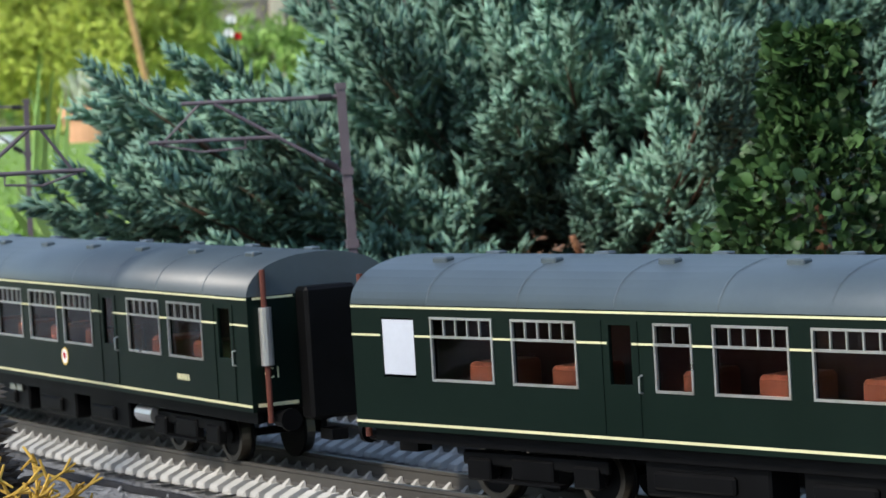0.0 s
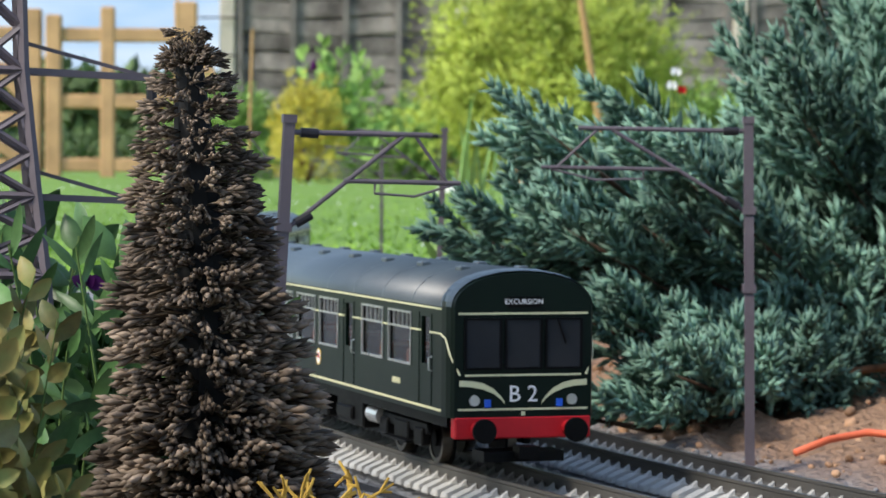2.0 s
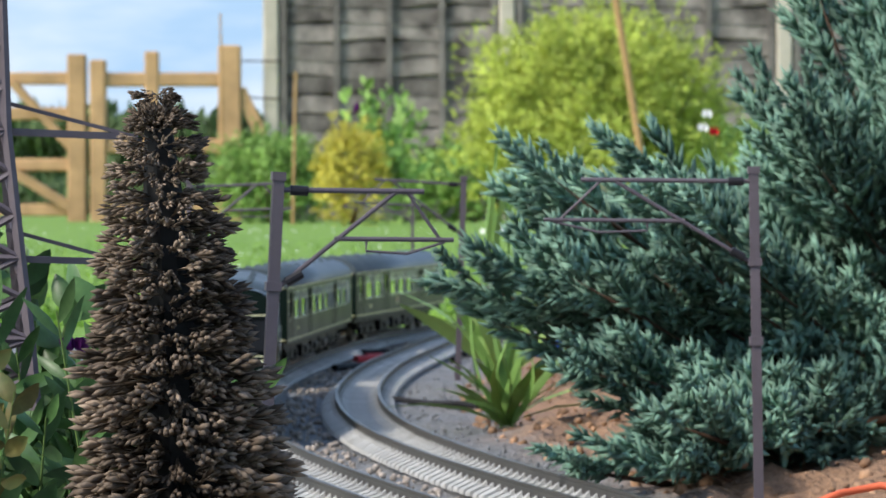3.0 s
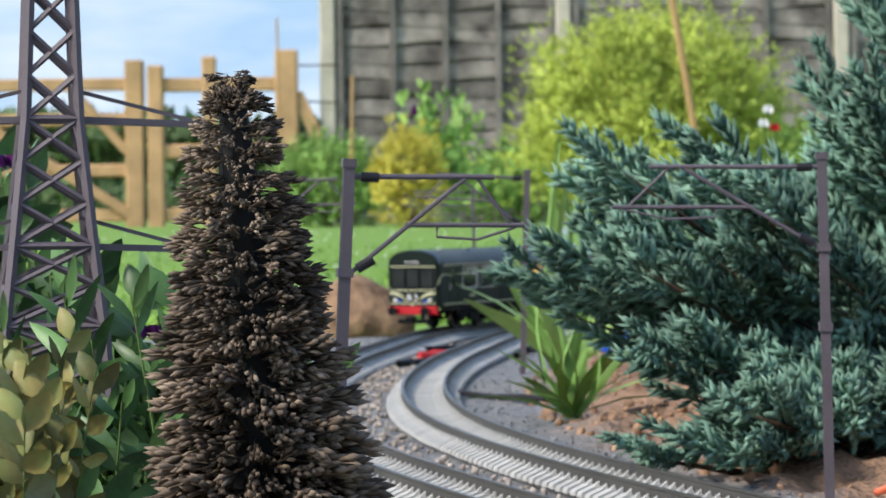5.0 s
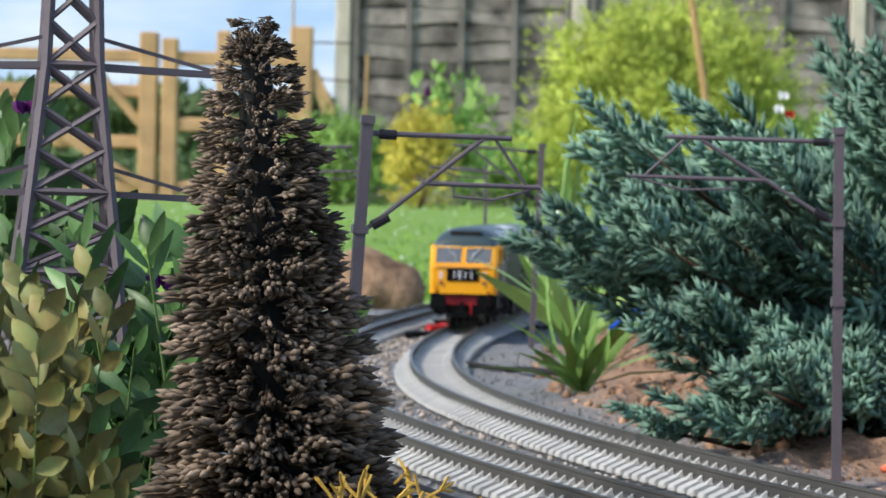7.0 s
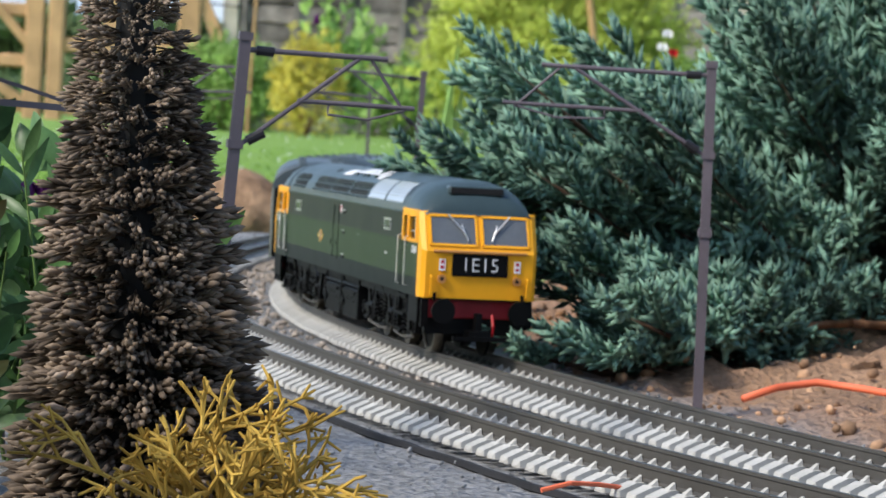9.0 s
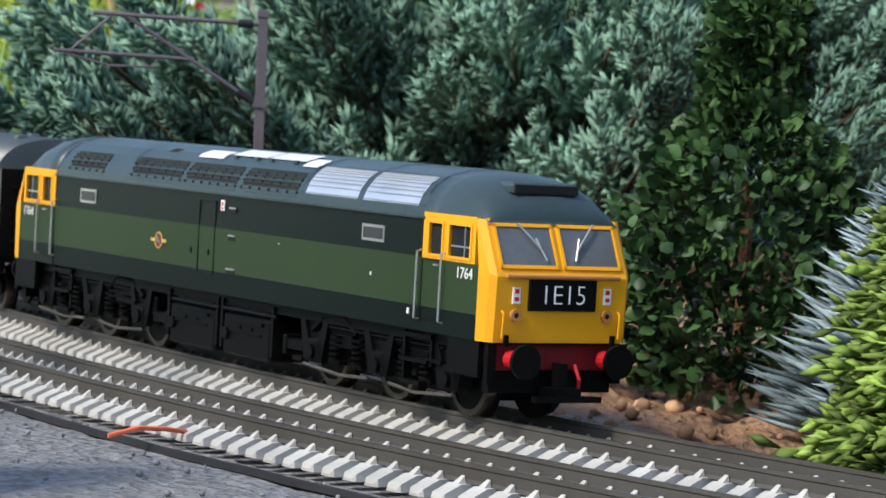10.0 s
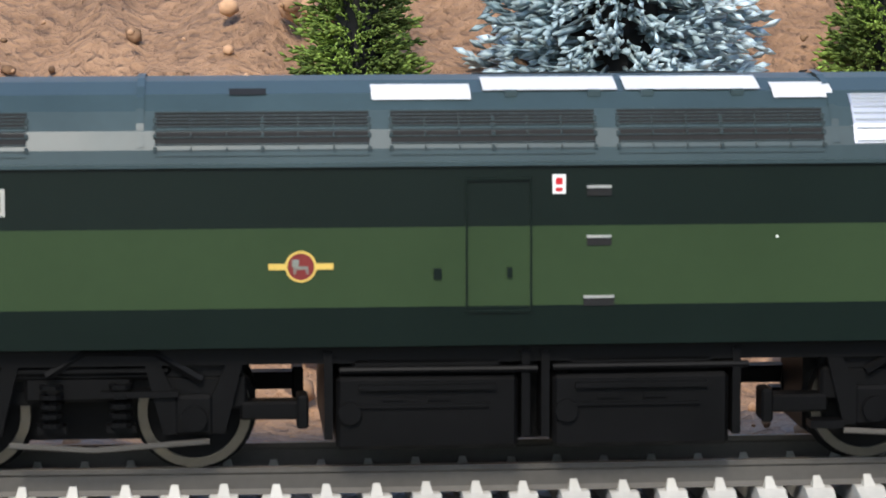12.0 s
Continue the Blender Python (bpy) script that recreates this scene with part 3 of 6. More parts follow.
        part("buffer_beam", boxes((e * 117.0, e * 119.8, -15.5, 15.5, 11.2, 16.6), bev=0.3), dull_red, top, "dull red buffer beam")
        part("valance", boxes((e * 116.5, e * 119.0, -15.0, 15.0, 6.5, 11.2), (e * 119.0, e * 120.6, -16.5, -14.4, 8.5, 16.8), (e * 119.0, e * 120.6, 14.4, 16.5, 8.5, 16.8)), black_frame, top)
        for q in (-17.2, 16.2):
            part("beam_fairing", boxes((e * 106, e * 118, q, q + 1, 9.5, 17)), black_frame, top)
        part("coupling", boxes((e * 120, e * 126, -3.2, 3.2, 6.0, 8.0), (e * 124.5, e * 126.5, -8, 8, 5.2, 6.4), (e * 121, e * 124, -0.9, 0.9, 8, 13)), black_frame, top)
        buffers(e * 121.2, e, 13.6, top)
        part("hose", wire([(e * 121.2, 4.5, 12.5), (e * 123, 4.6, 9.5), (e * 122, 4.7, 5.5)], 0.4), red_paint, top)
        # bogie
        cx = e * 74
        bog = new("bogie")
        bog.parent = top
        for sgn in (-1, 1):
            y0, y1 = sgn * 12.2, sgn * 14.0
            part("bogie_frame", boxes((cx - 34, cx + 34, y0, y1, 12.5, 15.6), (cx - 36, cx - 24, y0, y1, 8.5, 13), (cx + 24, cx + 36, y0, y1, 8.5, 13), (cx - 5, cx + 5, y0, y1, 8.5, 13),
                                      (cx - 26, cx + 26, y0, y1 + sgn * 0.6, 13.2, 14.4), (cx - 24, cx - 14, y0 - sgn * 0.5, y1 - sgn * 0.3, 9.2, 13), (cx + 7, cx + 21, y0 - sgn * 0.5, y1 - sgn * 0.3, 9.6, 13), (cx - 36, cx + 36, y0 - sgn * 0.6, y0, 10.6, 15.8), bev=0.4), black_frame, bog)
            for ax in (-29, 0, 29):
                for d in (-1, 1):
                    part("horn_guide", plate([(cx + ax + d * 2.4, 5.4), (cx + ax + d * 4.0, 5.4), (cx + ax + d * 5.6, 11.6), (cx + ax + d * 6.4, 14.8), (cx + ax + d * 4.4, 14.8), (cx + ax + d * 2.4, 10.5)], sgn * 13.2, sgn * 14.9), black_frame, bog)
                part("axlebox", boxes((cx + ax - 2.6, cx + ax + 2.6, y0, sgn * 15.2, 5.2, 10.6), bev=0.5), black_frame, bog)
                part("axle_cap", disc_mesh((cx + ax, sgn * 15.4, 7.6), (0, 1, 0), 1.7, 1.4), black_frame, bog)
            for sx in (-19.5, -9.5, 10.5, 19.5):
                bm = bmesh.new()
                for k in range(5):
                    ring(bm, (cx + sx, sgn * 14.4, 6.8 + k * 1.25), (0, 0, 1), 0.9, 1.5, 0.55, 10)
                part("spring", bm, black_frame, bog)
                part("hanger", boxes((cx + sx - 1.9, cx + sx + 1.9, y0, y1 + sgn * 0.5, 5.6, 6.6)), black_frame, bog)
            part("brake_rod", wire([(cx - 33, sgn * 14.8, 4.6), (cx - 16, sgn * 14.9, 3.6), (cx - 4, sgn * 14.8, 4.2)], 0.4), rail_side, bog)
            part("brake_rod", wire([(cx + 5, sgn * 14.8, 4.2), (cx + 16, sgn * 14.9, 3.4), (cx + 31, sgn * 14.8, 4.4)], 0.4), rail_side, bog)
            part("cab_step_frame", boxes((cx + e * 11.5, cx + e * 12.3, sgn * 14.2, sgn * 15.6, 5.5, 16.5), (cx + e * 22.5, cx + e * 23.3, sgn * 14.2, sgn * 15.6, 9.5, 16.5), (cx + e * 11.5, cx + e * 20, sgn * 14.4, sgn * 16.4, 5.2, 6.0),
                                          (cx + e * 11.5, cx + e * 22.5, sgn * 14.4, sgn * 16.4, 10.0, 10.8), (cx + e * 11.5, cx + e * 23.3, sgn * 14.4, sgn * 16.0, 15.2, 16.2)), black_frame, bog)
            part("bogie_arch", wire([(cx + e * -30, sgn * 14.4, 12.5), (cx + e * -24, sgn * 14.6, 16.2), (cx + e * -15, sgn * 14.6, 16.4), (cx + e * -10, sgn * 14.4, 13.2)], 0.7, 6), black_frame, bog)
            part("step", boxes((cx - 37.5, cx - 33, y0, sgn * 15.4, 5, 6)), black_frame, bog)
            part("damper", boxes((cx + 17, cx + 27, y0, sgn * 15.6, 10.4, 11.2)), black_frame, bog)
        for sgn in (-1, 1):
            part("end_beam", boxes((cx - e * 43, cx - e * 35, sgn * 10.5, sgn * 14.2, 7.0, 9.4), (cx - e * 44, cx - e * 42.4, sgn * 10, sgn * 14.6, 5.8, 10.2), bev=0.3), black_frame, bog)
        part("bolster", boxes((cx - 12, cx + 12, -12, 12, 9, 16)), black_frame, bog)
        # black block added to give the shaded dark between the wheels
        part("shade_block", boxes((cx - 37, cx + 33, -7, 7, 3.5, 14)), black_frame, bog)
        for ax in (-29, 0, 29):
            wheelset(cx + ax, 7.5, bog)
    part("underframe", boxes((-118, 118, -15, 15, 14.5, 17.2)), black_frame, top)
    # fuel tanks between the bogies
    part("centre_tank", boxes((-26, 25, -10, 10, 3.4, 15)), black_frame, top)
    for x0, x1 in ((-26.5, -2.5), (2.0, 25.5)):
        for sgn in (-1, 1):
            tk = part("fuel_tank", boxes((x0, x1, sgn * 4, sgn * 15.5, 3.0, 12.8), (x0 + 2, x1 - 2, sgn * 14, sgn * 15.0, 12.6, 15.5), bev=0.6), black_frame, top)
            part("tank_ledge", boxes((x0 + 3, x1 - 3, sgn * 15.4, sgn * 16.2, 11.0, 11.7), (x0 + 3, x1 - 4, sgn * 15.4, sgn * 15.9, 8.6, 9.0),
                                     (x0 + 6, x0 + 9, sgn * 15.4, sgn * 15.8, 9.6, 10.2), (x0 + 12, x0 + 15, sgn * 15.4, sgn * 15.8, 9.6, 10.2)), black_frame, tk)
            part("tank_cap", disc_mesh((x0 + 1.8, sgn * 15.6, 8.0), (0, 1, 0), 1.5, 1.2), black_frame, tk)
        part("tank_strap", boxes((x0 - 1.5, x0 - 0.4, -15.6, 15.6, 4.5, 16), (x1 + 0.4, x1 + 1.5, -15.6, 15.6, 4.5, 16)), black_frame, top)
    part("pipe_run", tubes(((-26, -15.2, 13.6), (0, -15.6, 13.6), 0.5), ((2, -15.6, 13.8), (28, -15.2, 13.8), 0.5)), black_frame, top)
    # roof louvres, radiator panels and hatches
    def on_roof(y):
        for (a, b), (c, d) in zip(rp, rp[1:]):
            if a <= y <= c:
                return b + (d - b) * (y - a) / (c - a)
        return 51.4
    for sgn in (-1, 1):
        for x0, x1 in ((-87, -66), (-49.6, -22.0), (-19.2, 7.4), (10.4, 37.5)):
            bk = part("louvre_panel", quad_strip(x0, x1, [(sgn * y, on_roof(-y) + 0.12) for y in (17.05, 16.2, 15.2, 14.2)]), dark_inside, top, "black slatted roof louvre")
            bm = bmesh.new()
            for k in range(9):
                u = k / 8
                y = 17.15 - 2.9 * u
                z = on_roof(-y) + 0.15
                box(bm, x0, x1, sgn * (y - 0.05), sgn * (y + 0.10), z - 0.03, z + 0.11)
            part("slat_rack", bm, louvre_dark, bk)
            bm = bmesh.new()
            n = max(2, round((x1 - x0) / 4.5))
            for k in range(n + 1):
                x = x0 + (x1 - x0) * k / n
                w = 0.22 if k in (0, n, n // 2) else 0.09
                for y in (16.9, 16.2, 15.5, 14.8):
                    box(bm, x - w, x + w, sgn * (y - 0.5), sgn * (y + 0.5), on_roof(-y) - 0.4, on_roof(-y) + 0.16)
            part("louvre_grid", bm, louvre_dark, bk)
        for x0, x1 in ((41.5, 65.0), (67.5, 91.0)):
            part("radiator_panel", quad_strip(x0, x1, [(sgn * y, on_roof(-y) + 0.25) for y in (17.0, 16.0, 15.0, 14.0, 13.0, 12.0)]), silver, top, "ribbed silver radiator shutter panel")
            for k in range(8):
                y = 16.9 - 4.7 * k / 7
                part("shutter_rib", boxes((x0 + 0.3, x1 - 0.3, sgn * (y - 0.16), sgn * (y + 0.16), on_roof(-y) + 0.2, on_roof(-y) + 0.46)), silver, top)
        for x0, x1, a, b in ((-21.5, -8.5, 12.6, 8.5), (-6.8, 11.0, 11.0, 5.5), (12.0, 30.0, 11.0, 5.5), (31.5, 39.5, 12.6, 8.5)):
            part("roof_hatch", quad_strip(x0, x1, [(sgn * (a + (b - a) * k / 3), on_roof(-(a + (b - a) * k / 3)) + 0.3) for k in range(4)]), hatch_sky_white, top, "silver roof hatch with sky reflection painted white")
        part("hinge_row", boxes(*[(x, x + 1.6, sgn * 11.2, sgn * 12.0, on_roof(-11.2) - 0.4, on_roof(-11.2) + 0.5) for x in (-4, 7, 14, 26)]), roof_grey, top)
        # dark sheet laid on the roof as the shade of an uncut recess
        part("exhaust_recess_shade", quad_strip(-40, -35.2, [(sgn * 11.5, on_roof(-11.5) + 0.2), (sgn * 9.5, on_roof(-9.5) + 0.2)]), dark_inside, top)
        for x in (-94, -52, 38.6, 66.2, 92.2):
            part("roof_rib", quad_strip(x, x + 1.0, [(sgn * y, on_roof(-y) + 0.35) for y in (17.0, 15.5, 14, 12, 9, 5, 0)]), roof_grey, top)
        # side fittings
        for hx in (0, 1):
            part("side_window", boxes(((68.8, 78.3) if not hx else (-78.3, -68.8)) + (sgn * 17.3, sgn * 17.55, 34.4, 38.0)), chrome, top, "small side window")
            part("pane", boxes(((69.4, 77.7) if not hx else (-77.7, -69.4)) + (sgn * 17.5, sgn * 17.62, 35.0, 37.4)), grey_pane, top)
        for z, w in ((37.7, 1.6), (31.2, 1.6), (23.3, 2.0)):
            part("grab_step", boxes((7.8 - w, 7.8 + w, sgn * 17.4, sgn * 17.75, z - 0.2, z + 0.15)), chrome, top)
            # dark plate in place of the shaded hollow below the step
            part("step_recess_shade", boxes((7.8 - w, 7.8 + w, sgn * 17.4, sgn * 17.6, z - 1.2, z - 0.3)), dark_inside, top)
        part("notice", boxes((1.7, 3.4, sgn * 17.4, sgn * 17.62, 36.8, 39.3)), white_paint, top, "small white and red notice")
        part("notice_mark", boxes((2.1, 3.0, sgn * 17.5, sgn * 17.68, 38.0, 38.9), (2.1, 3.0, sgn * 17.5, sgn * 17.68, 37.1, 37.6)), red_paint, top)
        part("side_door_outline", boxes((-9.6, -9.35, sgn * 17.4, sgn * 17.62, 21.5, 39.0), (-1.2, -0.95, sgn * 17.4, sgn * 17.62, 21.5, 39.0), (-9.5, -1, sgn * 17.4, sgn * 17.66, 38.6, 38.9),
                                        (-9.5, -1, sgn * 17.4, sgn * 17.66, 21.3, 21.6), (-13.8, -12.8, sgn * 17.4, sgn * 17.7, 25.8, 27.2), (-4.2, -3.6, sgn * 17.4, sgn * 17.75, 25.9, 27.2)), loco_dark, top)
        bm = bmesh.new()
        ring(bm, (-31, sgn * 17.5, 27.6), (0, 1, 0), 1.75, 2.05, 0.25, 24)
        box(bm, -35.2, -33.0, sgn * 17.4, sgn * 17.62, 27.2, 28.0), box(bm, -29.0, -26.8, sgn * 17.4, sgn * 17.62, 27.2, 28.0)
        cr = part("crest", bm, gold, top, "gold ringed round crest")
        part("crest_disc", disc_mesh((-31, sgn * 17.5, 27.6), (0, 1, 0), 1.75, 0.2), crest_maroon, cr)
        part("crest_charge", boxes((-32.2, -31.2, sgn * 17.5, sgn * 17.66, 27.5, 28.6), (-31.9, -30.0, sgn * 17.5, sgn * 17.64, 27.2, 27.7), (-32.0, -31.6, sgn * 17.5, sgn * 17.64, 26.6, 27.4), (-30.4, -30.0, sgn * 17.5, sgn * 17.64, 26.6, 27.4), bev=0.15), coach_grey, cr, "small pale heraldic shape")
        for x0, x1, z0, z1 in ((73.2, 73.7, 27.0, 27.8), (89.5, 90.3, 20.2, 21.4), (31.1, 31.4, 30.8, 31.1)):
            part("paint_chip", boxes((x0, x1, sgn * 17.4, sgn * 17.6, z0, z1)), white_paint, top)
    return top


def disc_mesh(c, axis, r, hh):
    bm = bmesh.new()
    return disc(bm, c, axis, r, hh, 16)


def quad_strip(x0, x1, rows):
    """A thin curved sheet between x0 and x1 through the given (y, z) rows."""
    return loft([[(x0, y, z) for y, z in rows], [(x1, y, z) for y, z in rows]], close_ends=False)


mat_orange_trim = mat("orange brown trim", (0.45, 0.20, 0.06), 0.5, var=0.1)
dull_red = mat("dull red beam", (0.20, 0.010, 0.014), 0.55, var=0.2)
gold = mat("gold lining", (0.60, 0.42, 0.10), 0.45, var=0.1)
white_thin = mat("white headcode lettering", (0.80, 0.80, 0.80), 0.5, var=0.04)


def coach_body(top, length, windows, doors, body_mat, roof_mat, half=18.4, z0=14.5, cant=40.5, crown=49.5):
    """Side walls with real openings, panes, floor and roof of a passenger vehicle."""
    L = length / 2
    holes = [(a, b, 25.4, 37.8) for a, b in windows] + [(a, b, 26.2, 37.6) for a, b in doors]
    for sgn in (-1, 1):
        part("body_side", panel(-L, L, z0, cant, holes, sgn * half, sgn * (half - 0.9)), body_mat, top)
        for a, b, c, d in holes:
            part("window_pane", boxes((a, b, sgn * (half - 0.55), sgn * (half - 0.7), c, d)), glass, top)
    rp = [(-half, cant), (-half + 0.15, cant + 1.2), (-half + 0.7, cant + 2.6), (-half + 1.8, cant + 4.1), (-half + 3.4, cant + 5.5), (-half + 5.6, cant + 6.8), (-half + 8.6, cant + 7.8), (-half + 13, cant + 8.7), (0, crown)]
    rp += [(-y, z) for y, z in rp[-2::-1]]
    rf = part("roof", loft([[(x, y, z) for y, z in rp] for x in (-L, L)]), roof_mat, top, "curved grey roof")
    rf.data.polygons.foreach_set("use_smooth", [len(p.vertices) == 4 for p in rf.data.polygons])
    part("floor_pan", boxes((-L, L, -half + 1, half - 1, z0, z0 + 1.6)), black_frame, top)
    return rp


def under_gear(top, length, half_b):
    for e in (-1, 1):
        cx = e * half_b
        bog = new("bogie")
        bog.parent = top
        for sgn in (-1, 1):
            part("bogie_frame", boxes((cx - 21, cx + 21, sgn * 12, sgn * 13.6, 7.5, 10.5), (cx - 19, cx - 12, sgn * 12, sgn * 14.4, 4.5, 9), (cx + 12, cx + 19, sgn * 12, sgn * 14.4, 4.5, 9),
                                      (cx - 6, cx + 6, sgn * 12, sgn * 14.2, 5, 9.5), bev=0.4), black_frame, bog)
            part("step_board", boxes((cx - 10, cx + 10, sgn * 14, sgn * 16, 4.6, 5.2)), black_frame, bog)
        for ax in (-15.5, 15.5):
            wheelset(cx + ax, 6.2, bog)
    part("solebar", boxes((-length / 2 + 3, length / 2 - 3, -16, -14.5, 11.5, 14.6), (-length / 2 + 3, length / 2 - 3, 14.5, 16, 11.5, 14.6)), black_frame, top)


DMU_L, DMU_W = 264.0, 18.4


def railcar(cab, gangway_end, label):
    """A green railcar of the three-car set; its cab, if any, faces +x."""
    top = thing("railcar", label, "railcar", "three-car railcar set")
    L = DMU_L / 2
    at = lambda x: x * DMU_L / 250.0 - L
    wins = [(at(x0), at(x1)) for x0, x1 in ((24.0, 40.9), (46.8, 63.5), (83.9, 92.5), (98.2, 115.1), (120.9, 138.9), (143.9, 161.6), (184.4, 202.5), (207.8, 225.8))]
    doors = [(at(72.1), at(77.7)), (at(168.9), at(175.1)), (at(234.5), at(240.6))]
    lav = (at(9.0), at(18.6))
    rp = coach_body(top, DMU_L, wins + [lav], doors, dmu_green, dmu_roof)
    for sgn in (-1, 1):
        y = sgn * (DMU_W + 0.06)
        for z in (39.8, 33.9, 15.6):
            segs = [(-L, L)] if z != 33.9 else []
            if z == 33.9:
                x = -L
                for a, b in sorted(wins + doors + [lav]):
                    segs.append((x, a - 0.4))
                    x = b + 0.4
                segs.append((x, L))
            for a, b in segs:
                if b > a:
                    part("lining", boxes((a, b, y, y + sgn * 0.12, z, z + (0.45 if z != 15.6 else 0.55))), cream_line, top)
        for a, b in wins:
            fr = bmesh.new()
            for q in ((a - .4, b + .4, 25.0, 25.5), (a - .4, b + .4, 37.7, 38.2), (a - .4, a + .1, 25.2, 38.0), (b - .1, b + .4, 25.2, 38.0), (a, b, 33.9, 34.4)):
                box(fr, q[0], q[1], sgn * (DMU_W - 0.3), y + sgn * 0.2, q[2], q[3])
            for k in range(1, 5 if b - a > 15 else 2):
                x = a + (b - a) * k / (5 if b - a > 15 else 2)
                box(fr, x - 0.18, x + 0.18, sgn * (DMU_W - 0.4), sgn * (DMU_W + 0.05), 34.2, 37.8)
            part("window_frame", fr, chrome, top, "bright metal window frame")
        part("frosted_pane", boxes((lav[0] + 0.1, lav[1] - 0.1, sgn * (DMU_W - 0.5), sgn * (DMU_W - 0.2), 26.0, 37.4)), pale_glass, top, "white lavatory window")
        for a, b in doors:
            part("door_outline", boxes((a - 2.0, a - 1.8, y - sgn * 0.1, y + sgn * 0.12, 16.5, 38.5), (b + 1.8, b + 2.0, y - sgn * 0.1, y + sgn * 0.12, 16.5, 38.5)), loco_dark, top)
            part("grab_handle", wire([(b + 2.6, y, 28.2), (b + 2.6, y + sgn * 0.9, 28.0), (b + 2.6, y + sgn * 0.9, 25.0), (b + 2.6, y, 24.8)], 0.22), chrome, top)
        for i in range(6):
            part("vehicle_number", boxes((L - 41 + i * 1.2, L - 40.2 + i * 1.2, y, y + sgn * 0.1, 19.8, 21.2)), cream_line, top)
        if "centre" not in label:
            bm = bmesh.new()
            ring(bm, (at(143), y, 21.5), (0, 1, 0), 1.9, 2.3, 0.3, 24)
            cr = part("crest", bm, gold, top, "gold ringed oval crest")
            part("crest_disc", disc_mesh((at(143), y, 21.5), (0, 1, 0), 1.9, 0.25), white_paint, cr)
            part("crest_charge", disc_mesh((at(143), y, 21.7), (0, 1, 0), 0.9, 0.4), red_paint, cr)
    for k in range(8):
        for yy, zz in ((-7.5, 48.6), (7.5, 48.6)):
            x = -L + 18 + k * (DMU_L - 36) / 7
            part("roof_vent", boxes((x - 2.2, x + 2.2, yy - 1.3, yy + 1.3, zz - 1, zz + 1.0), bev=0.3), dmu_roof, top)
    ribs = [part("roof_seam", loft([[(x, y, z + 0.12) for y, z in rp] for x in (x0 - 0.2, x0 + 0.2)], False), dmu_roof, top) for x0 in np.linspace(-L + 24, L - 24, 9)]
    # seats
    for a, b in wins:
        part("seat", boxes((a + (b - a) * 0.45, b - 0.5, -16.4, -4, 20, 29.0), (a + (b - a) * 0.45, b - 0.5, 4, 16.4, 20, 29.0), bev=0.8), seat_orange, top, "orange bench seat")
    part("partition", boxes((-L + 1, L - 1, -0.6, 0.6, 17, 38)), maroon_in, top)
    part("headlining", boxes((-L + 1, L - 1, -17, 17, 39.0, 39.6)), dark_inside, top)
    under_gear(top, DMU_L, 84)
    rnd = random.Random(len(label))
    for x0, x1 in ((-52, -20), (-12, 14), (24, 50)):
        for sgn in (-1, 1):
            part("engine_box", boxes((x0, x1, sgn * 6, sgn * 14.5, 4.5, 14), (x0 + 3, x1 - 8, sgn * 13, sgn * 15.6, 6, 9.5), bev=0.5), black_frame, top)
    if "centre" not in label:
        part("battery_label", boxes((-32, -28, -15.3, -15.0, 9.6, 11.6), (-27, -23, -15.3, -15.0, 9.6, 11.6)), coach_grey, top)
    part("air_tank", tubes(((56, -13.5, 9), (66, -13.5, 9), 2.2), n=14), chrome, top)
    for e in (-1, 1):
        if e == 1 and cab:
            continue
        part("end_wall", boxes((e * (L - 0.9), e * L, -DMU_W + 0.9, DMU_W - 0.9, 14.5, 40.5)), dmu_green, top)
        part("gangway", boxes((e * L, e * (L + 5.6), -6.5, 6.5, 12, 42), bev=0.8), black_frame, top, "black gangway bellows")
        part("end_lining", boxes((e * L, e * (L + 0.15), -17, -7, 39.8, 40.3), (e * L, e * (L + 0.15), 7, 17, 39.8, 40.3), (e * L, e * (L + 0.15), -17, -7, 15.6, 16.4), (e * L, e * (L + 0.15), 7, 17, 15.6, 16.4)), cream_line, top)
        text("end_lettering", "C1", 3.6, Matrix.Translation((e * (L + 0.1) * MM, e * -13 * MM, 23 * MM)) @ pose(0, 0, 0, 90, 0, 90 * e), cream_line, top)
        part("exhaust_pipe", tubes(((e * (L + 1.0), -14.6, 12), (e * (L + 1.0), -14.6, 46.5), 0.7)), rust, top, "rusty exhaust pipe")
        part("silencer", tubes(((e * (L + 1.2), -14.6, 25), (e * (L + 1.2), -14.6, 38), 1.5), n=12), chrome, top)
        part("coupling", boxes((e * L, e * (L + 6), -2, 2, 7, 9.5)), black_frame, top)
        buffers(e * (L - 1), e, 12.6, top, 2.6, black_frame)
    if cab:
        # rounded cab end
        secs = []
        for dx, w in ((0, 1.0), (3, 0.99), (5, 0.965), (6.2, 0.93)):
            secs.append([(L + dx, y * w, 14.5 + 26.2 * (k / 3)) for y in (-DMU_W,) for k in range(4)] + [(L + dx - (0 if dx < 12 else 0), y * w, 40.7 + (z - 40.5) * (1 - dx / 60)) for y, z in rp[1:-1]] +
                        [(L + dx, DMU_W * w, 14.5 + 26.2 * (k / 3)) for k in range(3, -1, -1)])
        nose = part("cab_end", loft(secs), dmu_green, top, "green flat cab end with rounded corners", smooth=False)
        X = L + 6.2
        part("cab_roof", loft([[(L - 1 + dx, y * w, 40.6 + (z - 40.5) * k + 0.15) for y, z in rp] for dx, w, k in ((0, 1.0, 1.0), (4, 0.99, 0.985), (6.4, 0.965, 0.95))], False), dmu_roof, top)
